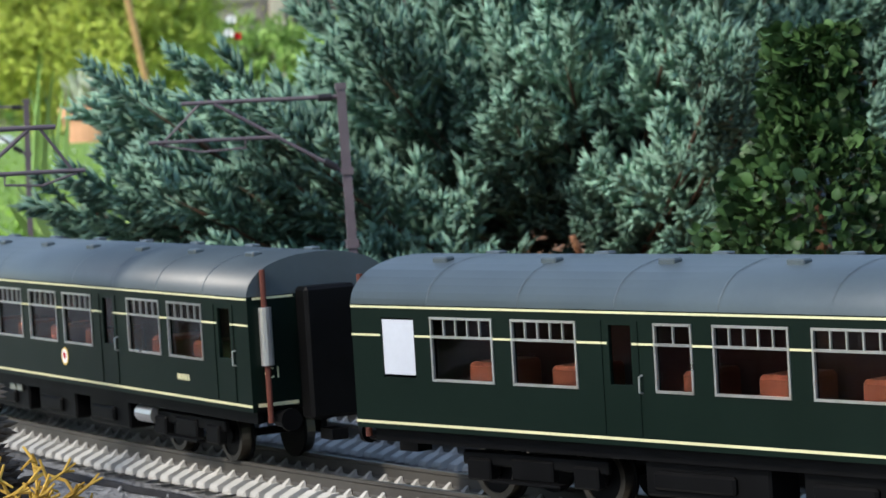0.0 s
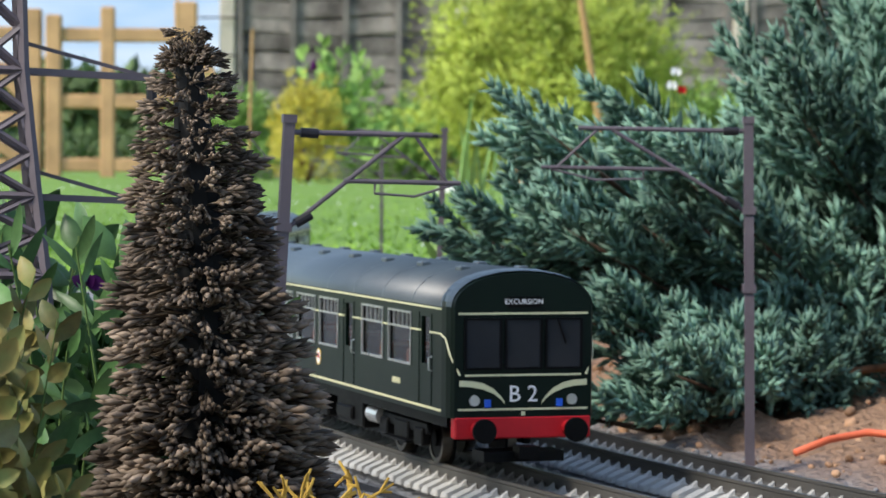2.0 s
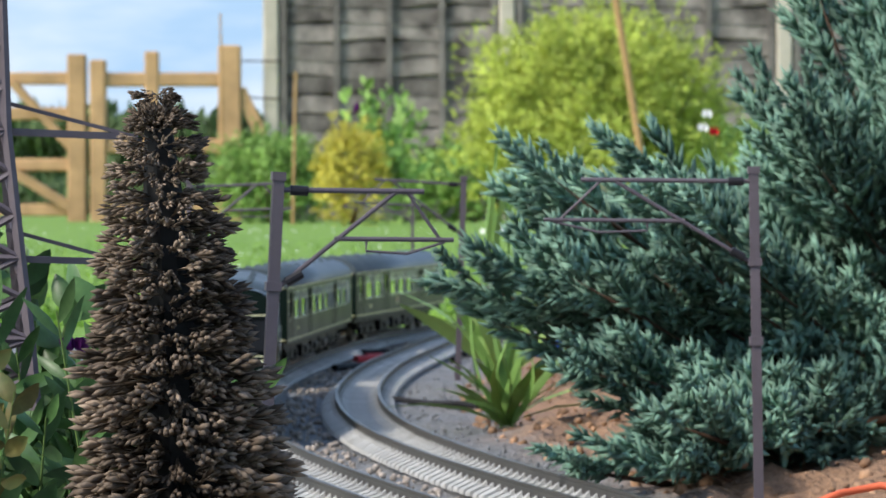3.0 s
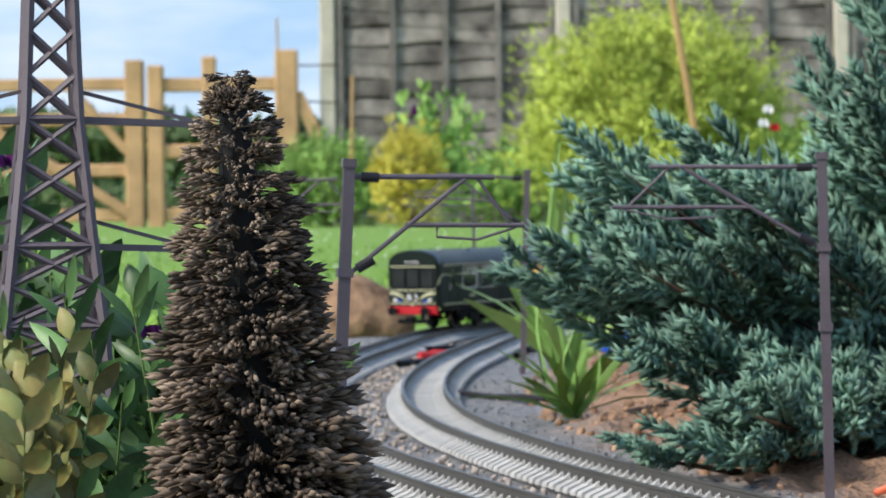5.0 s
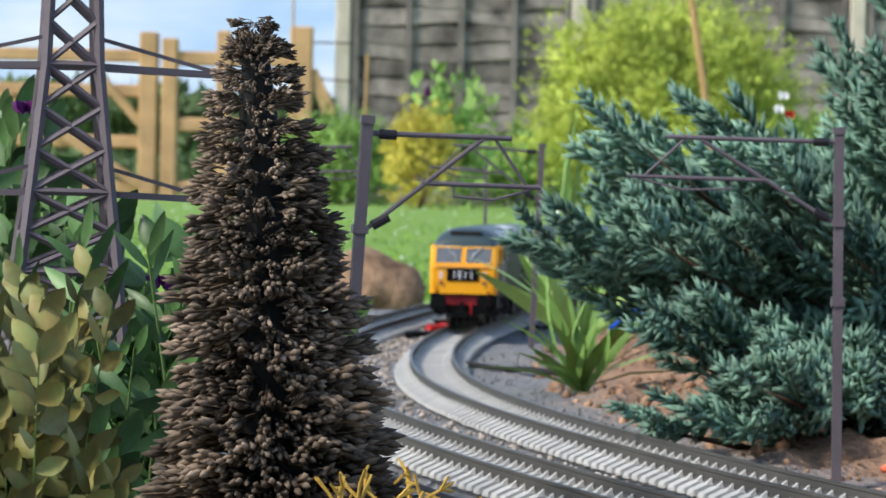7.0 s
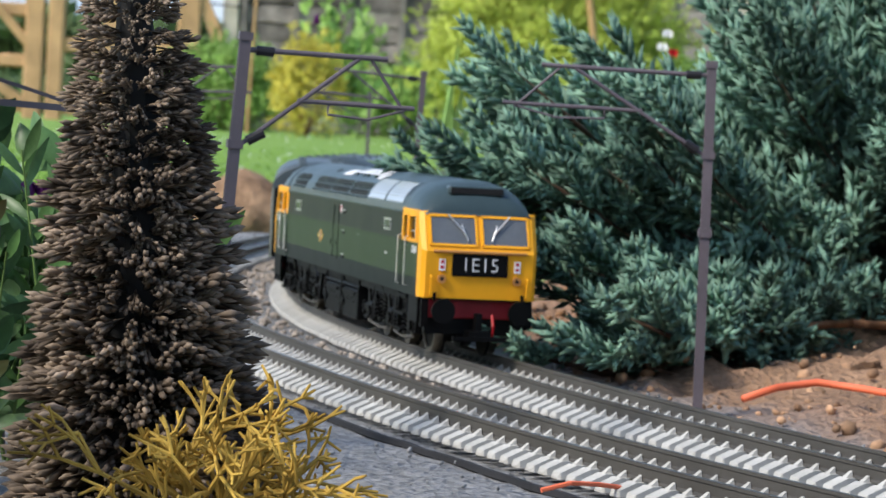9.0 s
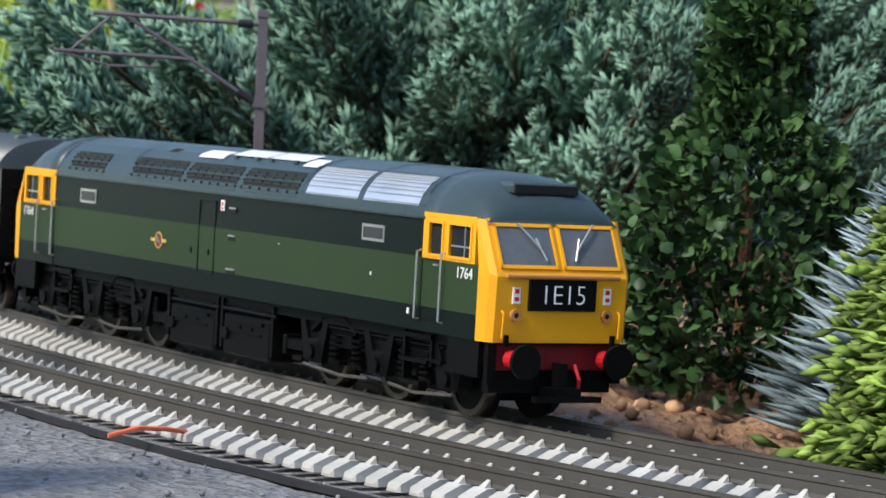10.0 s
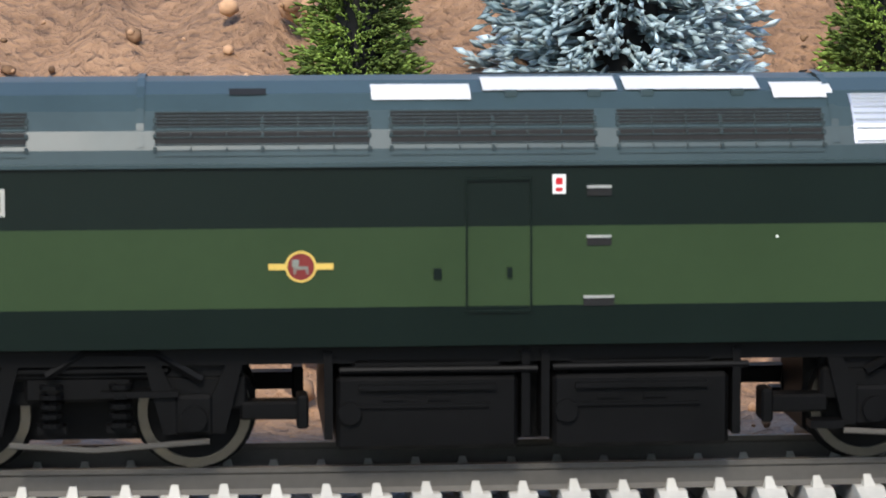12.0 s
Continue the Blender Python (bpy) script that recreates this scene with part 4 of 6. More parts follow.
        for a, b in ((-14.2, -6.0), (-4.1, 4.1), (6.0, 14.2)):
            w = part("cab_window", boxes((X, X + 0.15, a, b, 26.4, 37.6)), dark_glass, top)
            part("window_frame", boxes((X, X + 0.45, a - 0.6, b + 0.6, 25.9, 26.4), (X, X + 0.45, a - 0.6, b + 0.6, 37.6, 38.1), (X, X + 0.45, a - 0.6, a, 26.4, 37.6), (X, X + 0.45, b, b + 0.6, 26.4, 37.6)), black_frame, w)
        part("destination_blind", boxes((X, X + 0.3, -4.2, 4.2, 40.6, 43.2)), black_frame, top)
        text("destination", "EXCURSION", 1.75, Matrix.Translation(((X + 0.32) * MM, 0, 41.9 * MM)) @ pose(0, 0, 0, 90, 0, 90), white_paint, top)
        text("headcode", "B 2", 5.6, Matrix.Translation(((X + 0.15) * MM, 0, 19.9 * MM)) @ pose(0, 0, 0, 90, 0, 90), white_paint, top)
        part("end_lining", boxes((X, X + 0.2, -16.2, 16.2, 38.9, 39.4), (X, X + 0.2, -14.5, 14.5, 24.3, 24.8), (X, X + 0.2, -16.2, 16.2, 16.2, 16.7)), cream_line, top)
        for sgn in (-1, 1):
            # speed whiskers: two curved cream bands meeting below
            bm = bmesh.new()
            arc = [(16.0, 23.4, 22.0), (13.0, 23.3, 21.8), (10.0, 22.7, 21.2), (7.5, 21.4, 20.2), (5.6, 19.6, 18.8), (4.6, 18.2, 17.6)]
            rows = [[bm.verts.new(Vector((X + 0.2, sgn * y, z)) * MM) for z in (a, b)] for y, a, b in arc]
            for p, q in zip(rows, rows[1:]):
                bm.faces.new((p[0], p[1], q[1], q[0]))
            part("whisker", bm, cream_line, top, "cream speed whisker")
            part("side_lining", wire([(L, sgn * 18.5, 34), (L + 3, sgn * 18.3, 33), (L + 5.2, sgn * 17.8, 29), (X + 0.2, sgn * 15.8, 24.6)], 0.3, 4), cream_line, top)
            part("lamp", disc_mesh((X, sgn * 12.2, 18.6), (1, 0, 0), 1.3, 0.8), chrome, top)
            part("jumper_socket", boxes((X, X + 0.8, sgn * 9.0 - 0.7, sgn * 9.0 + 0.7, 17.0, 18.8)), blue_plastic, top)
        part("chevron", boxes((X, X + 0.2, -0.5, 0.5, 14.9, 15.9)), cream_line, top)
        part("buffer_beam", boxes((L + 3, X + 0.3, -17, 17, 9.5, 14.6), bev=0.3), red_paint, top, "red buffer beam")
        buffers(X, 1, 11.8, top, 2.9)
        part("coupling", boxes((X, X + 5, -2.5, 2.5, 5, 8), (X - 8, X + 1, -10, 10, 4, 6.5)), black_frame, top)
        part("wiper", wire([(X + 0.5, 8.6, 37.6), (X + 0.7, 10.5, 32.0)], 0.25), black_frame, top)
    return top


def passenger_coach(label):
    top = thing("passenger_coach", label, "railway coach", "coaches behind the locomotive")
    Lc = 262.0
    L = Lc / 2
    wins = [(-L + 14 + k * 30, -L + 32 + k * 30) for k in range(8)]
    coach_body(top, Lc, wins, [(-L + 5, -L + 10), (L - 10, L - 5)], coach_grey, dmu_roof, 18.3)
    for sgn in (-1, 1):
        for a, b in ((14.4, 24.6), (38.6, 40.4)):
            part("colour_band", boxes((-L, L, sgn * 18.32, sgn * 18.4, a, b)), coach_dark, top)
        for a, b in wins:
            part("window_frame", boxes((a - .4, b + .4, sgn * 18.2, sgn * 18.5, 25.0, 25.5), (a - .4, b + .4, sgn * 18.2, sgn * 18.5, 37.6, 38.1), (a - .4, a, sgn * 18.2, sgn * 18.5, 25.5, 37.6),
                                       (b, b + .4, sgn * 18.2, sgn * 18.5, 25.5, 37.6), (a, b, sgn * 18.2, sgn * 18.45, 34.4, 34.8)), chrome, top)
    for e in (-1, 1):
        part("end_wall", boxes((e * (L - 0.9), e * L, -17.4, 17.4, 14.5, 40.6)), black_frame, top)
        part("gangway", boxes((e * L, e * (L + 4.5), -6.5, 6.5, 12, 43), bev=0.8), black_frame, top, "black corridor connection")
        part("end_step", boxes(*[(e * L, e * (L + 1), s * 11, s * 14, z, z + 0.7) for s in (-1, 1) for z in (20, 25, 30, 35)]), black_frame, top)
        buffers(e * L, e, 13, top, 3.0, black_frame)
        part("coupling", boxes((e * L, e * (L + 7), -2, 2, 6, 8.5)), black_frame, top)
    for k in range(7):
        x = -L + 20 + k * 37
        part("roof_vent", boxes((x - 2, x + 2, 5.5, 8.5, 47.8, 49.8), (x - 2, x + 2, -8.5, -5.5, 47.8, 49.8), bev=0.3), dmu_roof, top)
    part("interior", boxes((-L + 2, L - 2, -0.8, 0.8, 16, 39), (-L + 2, L - 2, -15, 15, 16, 26)), maroon_in, top)
    under_gear(top, Lc, 92)
    part("battery_box", boxes((-30, 4, -14.5, -8, 6, 14), (-30, 4, 8, 14.5, 6, 14), (20, 36, -14, -8, 7, 14), bev=0.4), black_frame, top)
    return top


rust = mat("rusty pipe", (0.10, 0.03, 0.02), 0.7, var=0.3)
blue_plastic = mat("blue plastic", (0.02, 0.10, 0.55), 0.45, var=0.1)
LOCO = locomotive()
CARS = [railcar(False, True, "dark green railcar with cream lining, leading the set"), railcar(False, True, "dark green centre railcar with cream lining"),
        railcar(True, True, "dark green railcar with cab, speed whiskers and red buffer beam")]
COACHES = [passenger_coach("grey and dark green model coach behind the locomotive"), passenger_coach("grey and dark green model coach at the train's tail")]


# ---- overhead line masts ----
# lit copy of the mast grey: brighter light on the near pole, put into colour
lit_mast = mat("grey mast plastic lightened as if lit", (0.34, 0.27, 0.285), 0.5, var=0.1, scale=60)


def mast(x, y, hgt, toward, lean=0.0, base=-8.0, thick=2.5, arm=46.0, label="grey plastic catenary mast with a bracket arm", mast_mat=mast_mat):
    """H-section mast with a registration arm; toward is the azimuth in degrees, clockwise from +y, of the arm."""
    top = thing("catenary_mast", label, "catenary mast", "overhead line masts", pose(x, y, 0, 0, lean, 90 - toward))
    w = thick / 2
    hsec = [(-w, -w), (w, -w), (w, -w + 0.7), (0.45, -w + 0.7), (0.45, w - 0.7), (w, w - 0.7), (w, w), (-w, w), (-w, w - 0.7), (-0.45, w - 0.7), (-0.45, -w + 0.7), (-w, -w + 0.7), (-w, -w)]
    part("post", loft([[(a, b, z) for a, b in hsec] for z in (base, hgt)], False), mast_mat, top)
    part("cap", boxes((-w - 0.3, w + 0.3, -w - 0.3, w + 0.3, hgt - 1.5, hgt + 0.4)), mast_mat, top)
    for z, zz in ((hgt * 0.46, hgt * 0.46 + 2.4), (hgt - 26, hgt - 24)) if arm else ():
        part("clamp", boxes((-w - 0.5, w + 0.5, -w - 0.5, w + 0.5, z, zz)), mast_mat, top)
    if arm:
        z1, z2 = hgt - 3.5, hgt - 25
        part("top_tube", tubes(((w, 0, z1), (arm, 0, z1 + 1.2), 0.62)), mast_mat, top)
        part("insulator", tubes(((w + 1.5, 0, z1), (w + 5.5, 0, z1), 1.15), ((w + 1.5, 0, z2 + 1), (w + 5, 0, z2 + 3.2), 1.15), n=10), wire_dark, top)
        part("stay_tube", tubes(((w, 0, z2), (arm * 0.80, 0, z1 + 0.6), 0.55)), mast_mat, top)
        part("register_tube", tubes(((arm * 0.40, 0, z2 + 11.2), (arm * 1.22, 0, z2 + 12.2), 0.55)), mast_mat, top)
        part("drop_tube", tubes(((arm * 0.88, 0, z1 + 1), (arm * 1.13, 0, z2 + 12), 0.4), n=6), mast_mat, top)
        part("steady_arm", wire([(arm * 0.62, 0, z2 + 11), (arm * 0.62, 0, z2 + 8.8), (arm * 0.9, 0, z2 + 8.6), (arm * 1.16, 0, z2 + 11.6)], 0.35), mast_mat, top)
    return top


mast(0.1157, 0.777, 87.5, 272, 0.8)
mast(-0.012, 0.650, 85, 80, 3.0, arm=33, base=-9)
mast(0.050, 1.30, 91, 268, -2.0, base=0.0, arm=40, label="slim catenary mast standing in bare earth")
mast(0.042, 2.25, 91, 268, 0, base=-14, label="far slim catenary mast before the lawn")
mast(-0.066, 1.25, 90, 92, 0, arm=36)
mast(0.1372, 0.1542, 104, 60, 0.5, arm=0, thick=1.4, mast_mat=lit_mast, label="grey catenary mast beside the outer track, coloured lighter as if lit")
mast(0.335, 0.381, 104, 230, 0, arm=0, label="grey catenary mast behind the inner track")


# ---- plants: accumulators of small pieces ----
def rot_to(d, roll=0.0):
    d = np.asarray(d, float)
    d /= np.linalg.norm(d)
    a = np.array([0, 0, 1.0]) if abs(d[2]) < 0.95 else np.array([1.0, 0, 0])
    u = np.cross(a, d)
    u /= np.linalg.norm(u)
    w = np.cross(d, u)
    c, s = math.cos(roll), math.sin(roll)
    return np.stack([u * c + w * s, w * c - u * s, d], 1)


class Heap:
    """Collects copies of small meshes into one."""

    def __init__(self):
        self.v, self.f, self.n = [], [], 0

    def add(self, shape, place, d, size, roll=0.0):
        v, f = shape
        m = rot_to(d, roll)
        self.v.append((v * size) @ m.T + np.asarray(place))
        self.f.append(f + self.n)
        self.n += len(v)

    def mesh(self, name, material, parent=None, smooth=False):
        v, f = np.concatenate(self.v), np.concatenate(self.f)
        me = bpy.data.meshes.new(name)
        k = f.shape[1]
        me.vertices.add(len(v))
        me.vertices.foreach_set("co", v.astype(np.float32).ravel())
        me.loops.add(f.size)
        me.loops.foreach_set("vertex_index", f.astype(np.int32).ravel())
        me.polygons.add(len(f))
        me.polygons.foreach_set("loop_start", np.arange(0, f.size, k, dtype=np.int32))
        me.polygons.foreach_set("loop_total", np.full(len(f), k, dtype=np.int32))
        me.update(calc_edges=True)
        me.materials.append(material)
        if smooth:
            me.polygons.foreach_set("use_smooth", [True] * len(f))
        ob = new(name, me)
        if parent:
            ob.parent = parent
        return ob


def spindle(w=0.12, n=4, belly=0.45):
    """A pointed twig or scale of length 1 along z."""
    v = [(0, 0, 0)] + [(w * math.cos(2 * math.pi * i / n), w * math.sin(2 * math.pi * i / n), belly) for i in range(n)] + [(0, 0, 1)]
    f = [(0, 1 + (i + 1) % n, 1 + i) for i in range(n)] + [(n + 1, 1 + i, 1 + (i + 1) % n) for i in range(n)]
    return np.array(v, float), np.array(f)


def joined(parts_):
    v, f, n = [], [], 0
    for (pv, pf), place, d, size in parts_:
        v.append((pv * size) @ rot_to(d).T + np.asarray(place))
        f.append(pf + n)
        n += len(pv)
    return np.concatenate(v), np.concatenate(f)


def leaf(w=0.32, curl=0.12, fold=0.10):
    """An ovate leaf of length 1 along z with a folded midrib, both edges and a tip."""
    rows = [(0.0, 0.03), (0.18, 0.62), (0.42, 1.0), (0.70, 0.80), (0.90, 0.36), (1.0, 0.02)]
    v, f = [], []
    for z, k in rows:
        b = curl * z * z
        v += [(-w * k / 1.0, b + fold * k * w * 2, z), (0, b, z), (w * k, b + fold * k * w * 2, z)]
    for i in range(len(rows) - 1):
        for j in range(2):
            a = i * 3 + j
            f += [(a, a + 1, a + 4), (a, a + 4, a + 3)]
    return np.array(v, float), np.array(f)


def juniper_sprig(rnd):
    """A feathered spray of finger-like scaly shoots along a stem of length 1."""
    rows = []
    sc = spindle(0.125, 3, 0.42)
    for k in range(11):
        u = 0.05 + 0.85 * k / 10
        for s in (0, 1, 2):
            az = rnd.uniform(0, 6.283)
            out = np.array([math.cos(az), math.sin(az), 0.0])
            d = out * rnd.uniform(0.35, 0.75) + np.array([0, 0, 1.0])
            ln = (0.42 - 0.14 * u) * rnd.uniform(0.65, 1.2)
            rows.append((sc, (0, 0, u), d, ln))
    rows.append((sc, (0, 0, 0.85), (0.05, 0.02, 1), 0.36))
    rows.append((spindle(0.03, 4, 0.3), (0, 0, -0.25), (0, 0, 1), 1.2))
    return joined(rows)


juniper_green = mat("juniper foliage", (0.060, 0.130, 0.090), 0.5, var=0.4, scale=14, col2=(0.165, 0.285, 0.210), fine=260, island=0.7)


dark_bark = mat("dark twig bark", (0.07, 0.04, 0.025), 0.9, var=0.3)


def juniper():
    rnd = random.Random(11)
    top = thing("juniper_bush", "blue-green spreading juniper bush with orange-brown limbs", "bush")
    kinds = [juniper_sprig(rnd) for _ in range(6)]
    heap, twigs = Heap(), Heap()
    root = np.array([0.268, 1.12, 0.0])
    boughs = []
    # low boughs reaching over the track side, then the rounded mass
    for k in range(230):
        az = rnd.uniform(160, 390)  # mostly towards the tracks and the viewer
        el = rnd.choice((rnd.uniform(4, 26), rnd.uniform(15, 60), rnd.uniform(25, 80)))
        a, e = radians(az), radians(el)
        d = np.array([math.cos(a) * math.cos(e), math.sin(a) * math.cos(e), math.sin(e)])
        reach = 1.0 / math.sqrt((d[0] / ((0.138 if d[2] < 0.32 else 0.122) if d[0] < 0 else 0.17)) ** 2 + (d[1] / 0.235) ** 2 + (d[2] / 0.175) ** 2) * rnd.uniform(0.62, 1.0)
        boughs.append((root + np.array([rnd.uniform(-0.03, 0.05), rnd.uniform(-0.03, 0.03), 0.018]), d, reach))
    for tip in ((0.064, 0.955, 0.058), (0.072, 0.93, 0.066), (0.090, 1.0, 0.085), (0.078, 0.96, 0.052), (0.105, 0.93, 0.075), (0.09, 0.90, 0.015), (0.098, 0.865, 0.004), (0.115, 0.87, 0.006),
                (0.30, 0.86, 0.05), (0.33, 0.88, 0.09), (0.36, 0.95, 0.12), (0.38, 0.98, 0.07), (0.26, 0.85, 0.085)):
        v = np.array(tip) - root
        for j in range(5):
            w = v + np.array([rnd.uniform(-1, 1) for _ in range(3)]) * 0.012
            boughs.append((root, w / np.linalg.norm(w), np.linalg.norm(w)))
    for base, d, reach in boughs:
        bend = np.array([rnd.uniform(-0.12, 0.12), rnd.uniform(-0.12, 0.12), rnd.uniform(-0.06, 0.10)])
        pos = lambda u: base + d * reach * u + bend * reach * u * u * 0.5 + np.array([0, 0, -0.06 * reach * math.sin(u * 3.1)])
        for i in range(5):
            p, q = pos(0.12 + i * 0.17), pos(0.12 + (i + 1) * 0.17)
            twigs.add(spindle(0.016, 4, 0.3), p, q - p, np.linalg.norm(q - p) * 1.25)
        n = 19
        for i in range(n):
            u = 0.45 + 0.55 * (i / (n - 1)) ** 0.8
            p = pos(u)
            if p[2] < 0.001:
                p[2] = 0.001 + rnd.uniform(0, 0.004)
            side = np.array([rnd.gauss(0, 1) for _ in range(3)])
            side -= d * (side @ d)
            side /= np.linalg.norm(side) + 1e-9
            spread = rnd.uniform(0.45, 1.2) * (1.15 - u)
            dd = d * 0.8 + side * spread * 1.6 + np.array([0, 0, 0.28])
            size = rnd.uniform(0.016, 0.029) * (1.1 if u < 0.9 else 0.95)
            heap.add(kinds[rnd.randrange(6)], p + side * 0.009 * (1.2 - u), dd, size, rnd.uniform(0, 6))
    cr = heap.mesh("crown", juniper_green, top)
    twigs.mesh("twig_mass", dark_bark, top)["kind"] = "stuff"
    for pts_, r in (([(262, 1120, -12), (250, 1040, 6), (236, 960, 14), (218, 905, 18), (207, 872, 24), (202, 866, 34)], 3.0), ([(207, 872, 24), (222, 866, 22), (240, 862, 22), (262, 864, 24)], 2.2),
                    ([(262, 1080, 0), (190, 960, 8), (150, 905, 8), (118, 880, 10)], 2.2),
                    ([(262, 1100, 0), (300, 1000, 50), (330, 930, 70)], 2.4)):
        bm = bmesh.new()
        for i, (p, q) in enumerate(zip(pts_, pts_[1:])):
            k = 1 - 0.6 * i / len(pts_)
            tube(bm, p, q, r * k * 0.75, 7, r * 0.75 * (k - 0.5 / len(pts_)))
        part("limb", bm, bark, top, "peeling orange-brown limb", smooth=True)
    return top


juniper()


def brush_tree(name, label, x, y, z0, hgt, radius, material, tip=None, rows=26, per=60, piece=None, seed=1, droop=-0.15, shape=0.85, lean=(0, 0), top_r=0.16, trunk=None, wob=0.14, tier=0.42):
    """Model conifer of the bottle-brush kind: bristle sprays in whorls on a twisted stem."""
    rnd = random.Random(seed)
    z0 = min(z0, ground_at(x, y) + 0.001) if y > 0.52 else z0
    z0 = max(z0, ground_at(x, y) - 0.002)
    top = thing(name, label, "model tree", "model conifers", pose(x, y, z0, lean[0], lean[1], 0))
    heap = Heap()
    piece = piece or spindle(0.05, 3, 0.6)
    for i in range(rows):
        u = (i + 0.5) / rows
        r = radius * (top_r + (1 - top_r) * (1 - u) ** shape)
        r *= math.sqrt(max(0.40, 1 - (max(0, u - 0.86) / 0.14) ** 2))
        n = max(10, int(per * (0.35 + 0.65 * r / radius)))
        for k in range(n):
            az = 6.2832 * (k + rnd.random()) / n
            z = hgt * (u + rnd.uniform(-tier, tier) / rows)
            rr = r * (1 - wob + 2 * wob * rnd.random()) * (1 + 0.16 * math.sin(3 * az + i * 1.7) * wob * 4)
            d = np.array([math.cos(az), math.sin(az), droop + rnd.uniform(-0.22, 0.32)])
            d /= np.linalg.norm(d)
            heap.add(piece, (d[0] * rr * 0.15, d[1] * rr * 0.15, z), d, rr * 0.9, rnd.uniform(0, 6))
    for k in range(110):  # the rounded tip
        az, e = rnd.uniform(0, 6.2832), rnd.uniform(0.0, 1.1)
        d = np.array([math.cos(az) * math.cos(e), math.sin(az) * math.cos(e), math.sin(e)])
        heap.add(piece, (0, 0, hgt * 0.93), d, radius * top_r * rnd.uniform(0.7, 1.15), rnd.uniform(0, 6))
    for i in range(rows):  # short inner sprays that hide the stem
        u = (i + 0.5) / rows
        r = radius * (top_r + (1 - top_r) * (1 - u) ** shape) * 0.72
        for k in range(max(8, int(per * 0.22))):
            az = rnd.uniform(0, 6.2832)
            heap.add(piece, (0, 0, hgt * u), (math.cos(az), math.sin(az), rnd.uniform(-0.3, 0.3)), r, rnd.uniform(0, 6))
    heap.mesh("crown", material, top)
    # near-black cone added as the shade between the sprays
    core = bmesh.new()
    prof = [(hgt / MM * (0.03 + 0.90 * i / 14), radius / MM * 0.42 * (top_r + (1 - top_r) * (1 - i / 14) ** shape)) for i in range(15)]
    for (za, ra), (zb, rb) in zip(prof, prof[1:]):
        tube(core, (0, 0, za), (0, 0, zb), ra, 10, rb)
    part("core", core, dark_inside, top, "near-black cone that stands for shade inside the crown")
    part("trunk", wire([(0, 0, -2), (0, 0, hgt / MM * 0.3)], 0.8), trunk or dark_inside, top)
    return top


def tufted(rnd):
    """A thin bristle that forks into a few short twigs."""
    rows = [(spindle(0.028, 3, 0.5), (0, 0, 0), (0, 0, 1), 1.0)]
    for k in range(7):
        u = 0.45 + 0.5 * k / 7
        rows.append((spindle(0.17, 3, 0.6), (0, 0, u), (rnd.uniform(-0.45, 0.45), rnd.uniform(-0.45, 0.45), 1), rnd.uniform(0.14, 0.24)))
    return joined(rows)


def tuft_clump(rnd):
    """A stem that ends in a fat brush of short fibres."""
    rows = [(spindle(0.028, 3, 0.5), (0, 0, 0), (0, 0, 1), 1.0)]
    for k in range(7):
        u = 0.46 + 0.24 * k / 7
        rows.append((spindle(0.105, 4, 0.72), (0, 0, u), (rnd.uniform(-0.34, 0.34), rnd.uniform(-0.34, 0.34), 1), rnd.uniform(0.28, 0.42)))
    return joined(rows)


brown_brush = mat("brown brush scatter", (0.058, 0.040, 0.028), 0.9, var=0.4, scale=60, col2=(0.19, 0.145, 0.105), island=1.1)
lime = mat("lime green scatter", (0.050, 0.072, 0.020), 0.8, var=0.35, scale=50, col2=(0.20, 0.30, 0.055), island=1.1)
deep_green = mat("deep green leaves", (0.014, 0.040, 0.014), 0.45, var=0.3, scale=50, col2=(0.05, 0.10, 0.03), island=0.9)
holly = mat("dark blue-green leaves", (0.010, 0.035, 0.024), 0.45, var=0.3, scale=60, island=0.8)
frost = mat("frosted blue needles", (0.20, 0.30, 0.33), 0.7, var=0.3, scale=40, col2=(0.48, 0.58, 0.62), island=0.6)
frost_dark = mat("dusty dark blue needles", (0.035, 0.065, 0.068), 0.7, var=0.3, scale=40, col2=(0.30, 0.38, 0.40), island=0.9)
blossom = mat("pale blossom scatter", (0.62, 0.56, 0.54), 0.8, var=0.2, scale=60, island=0.5)
_r = random.Random(3)
B1 = tuft_clump(_r)
B2 = tufted(_r)
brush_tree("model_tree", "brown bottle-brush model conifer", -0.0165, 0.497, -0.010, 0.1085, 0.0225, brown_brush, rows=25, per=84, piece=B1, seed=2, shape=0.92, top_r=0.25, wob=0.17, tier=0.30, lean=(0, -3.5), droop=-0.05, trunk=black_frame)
SMALL_LEAF = leaf(0.45, 0.2, 0.2)


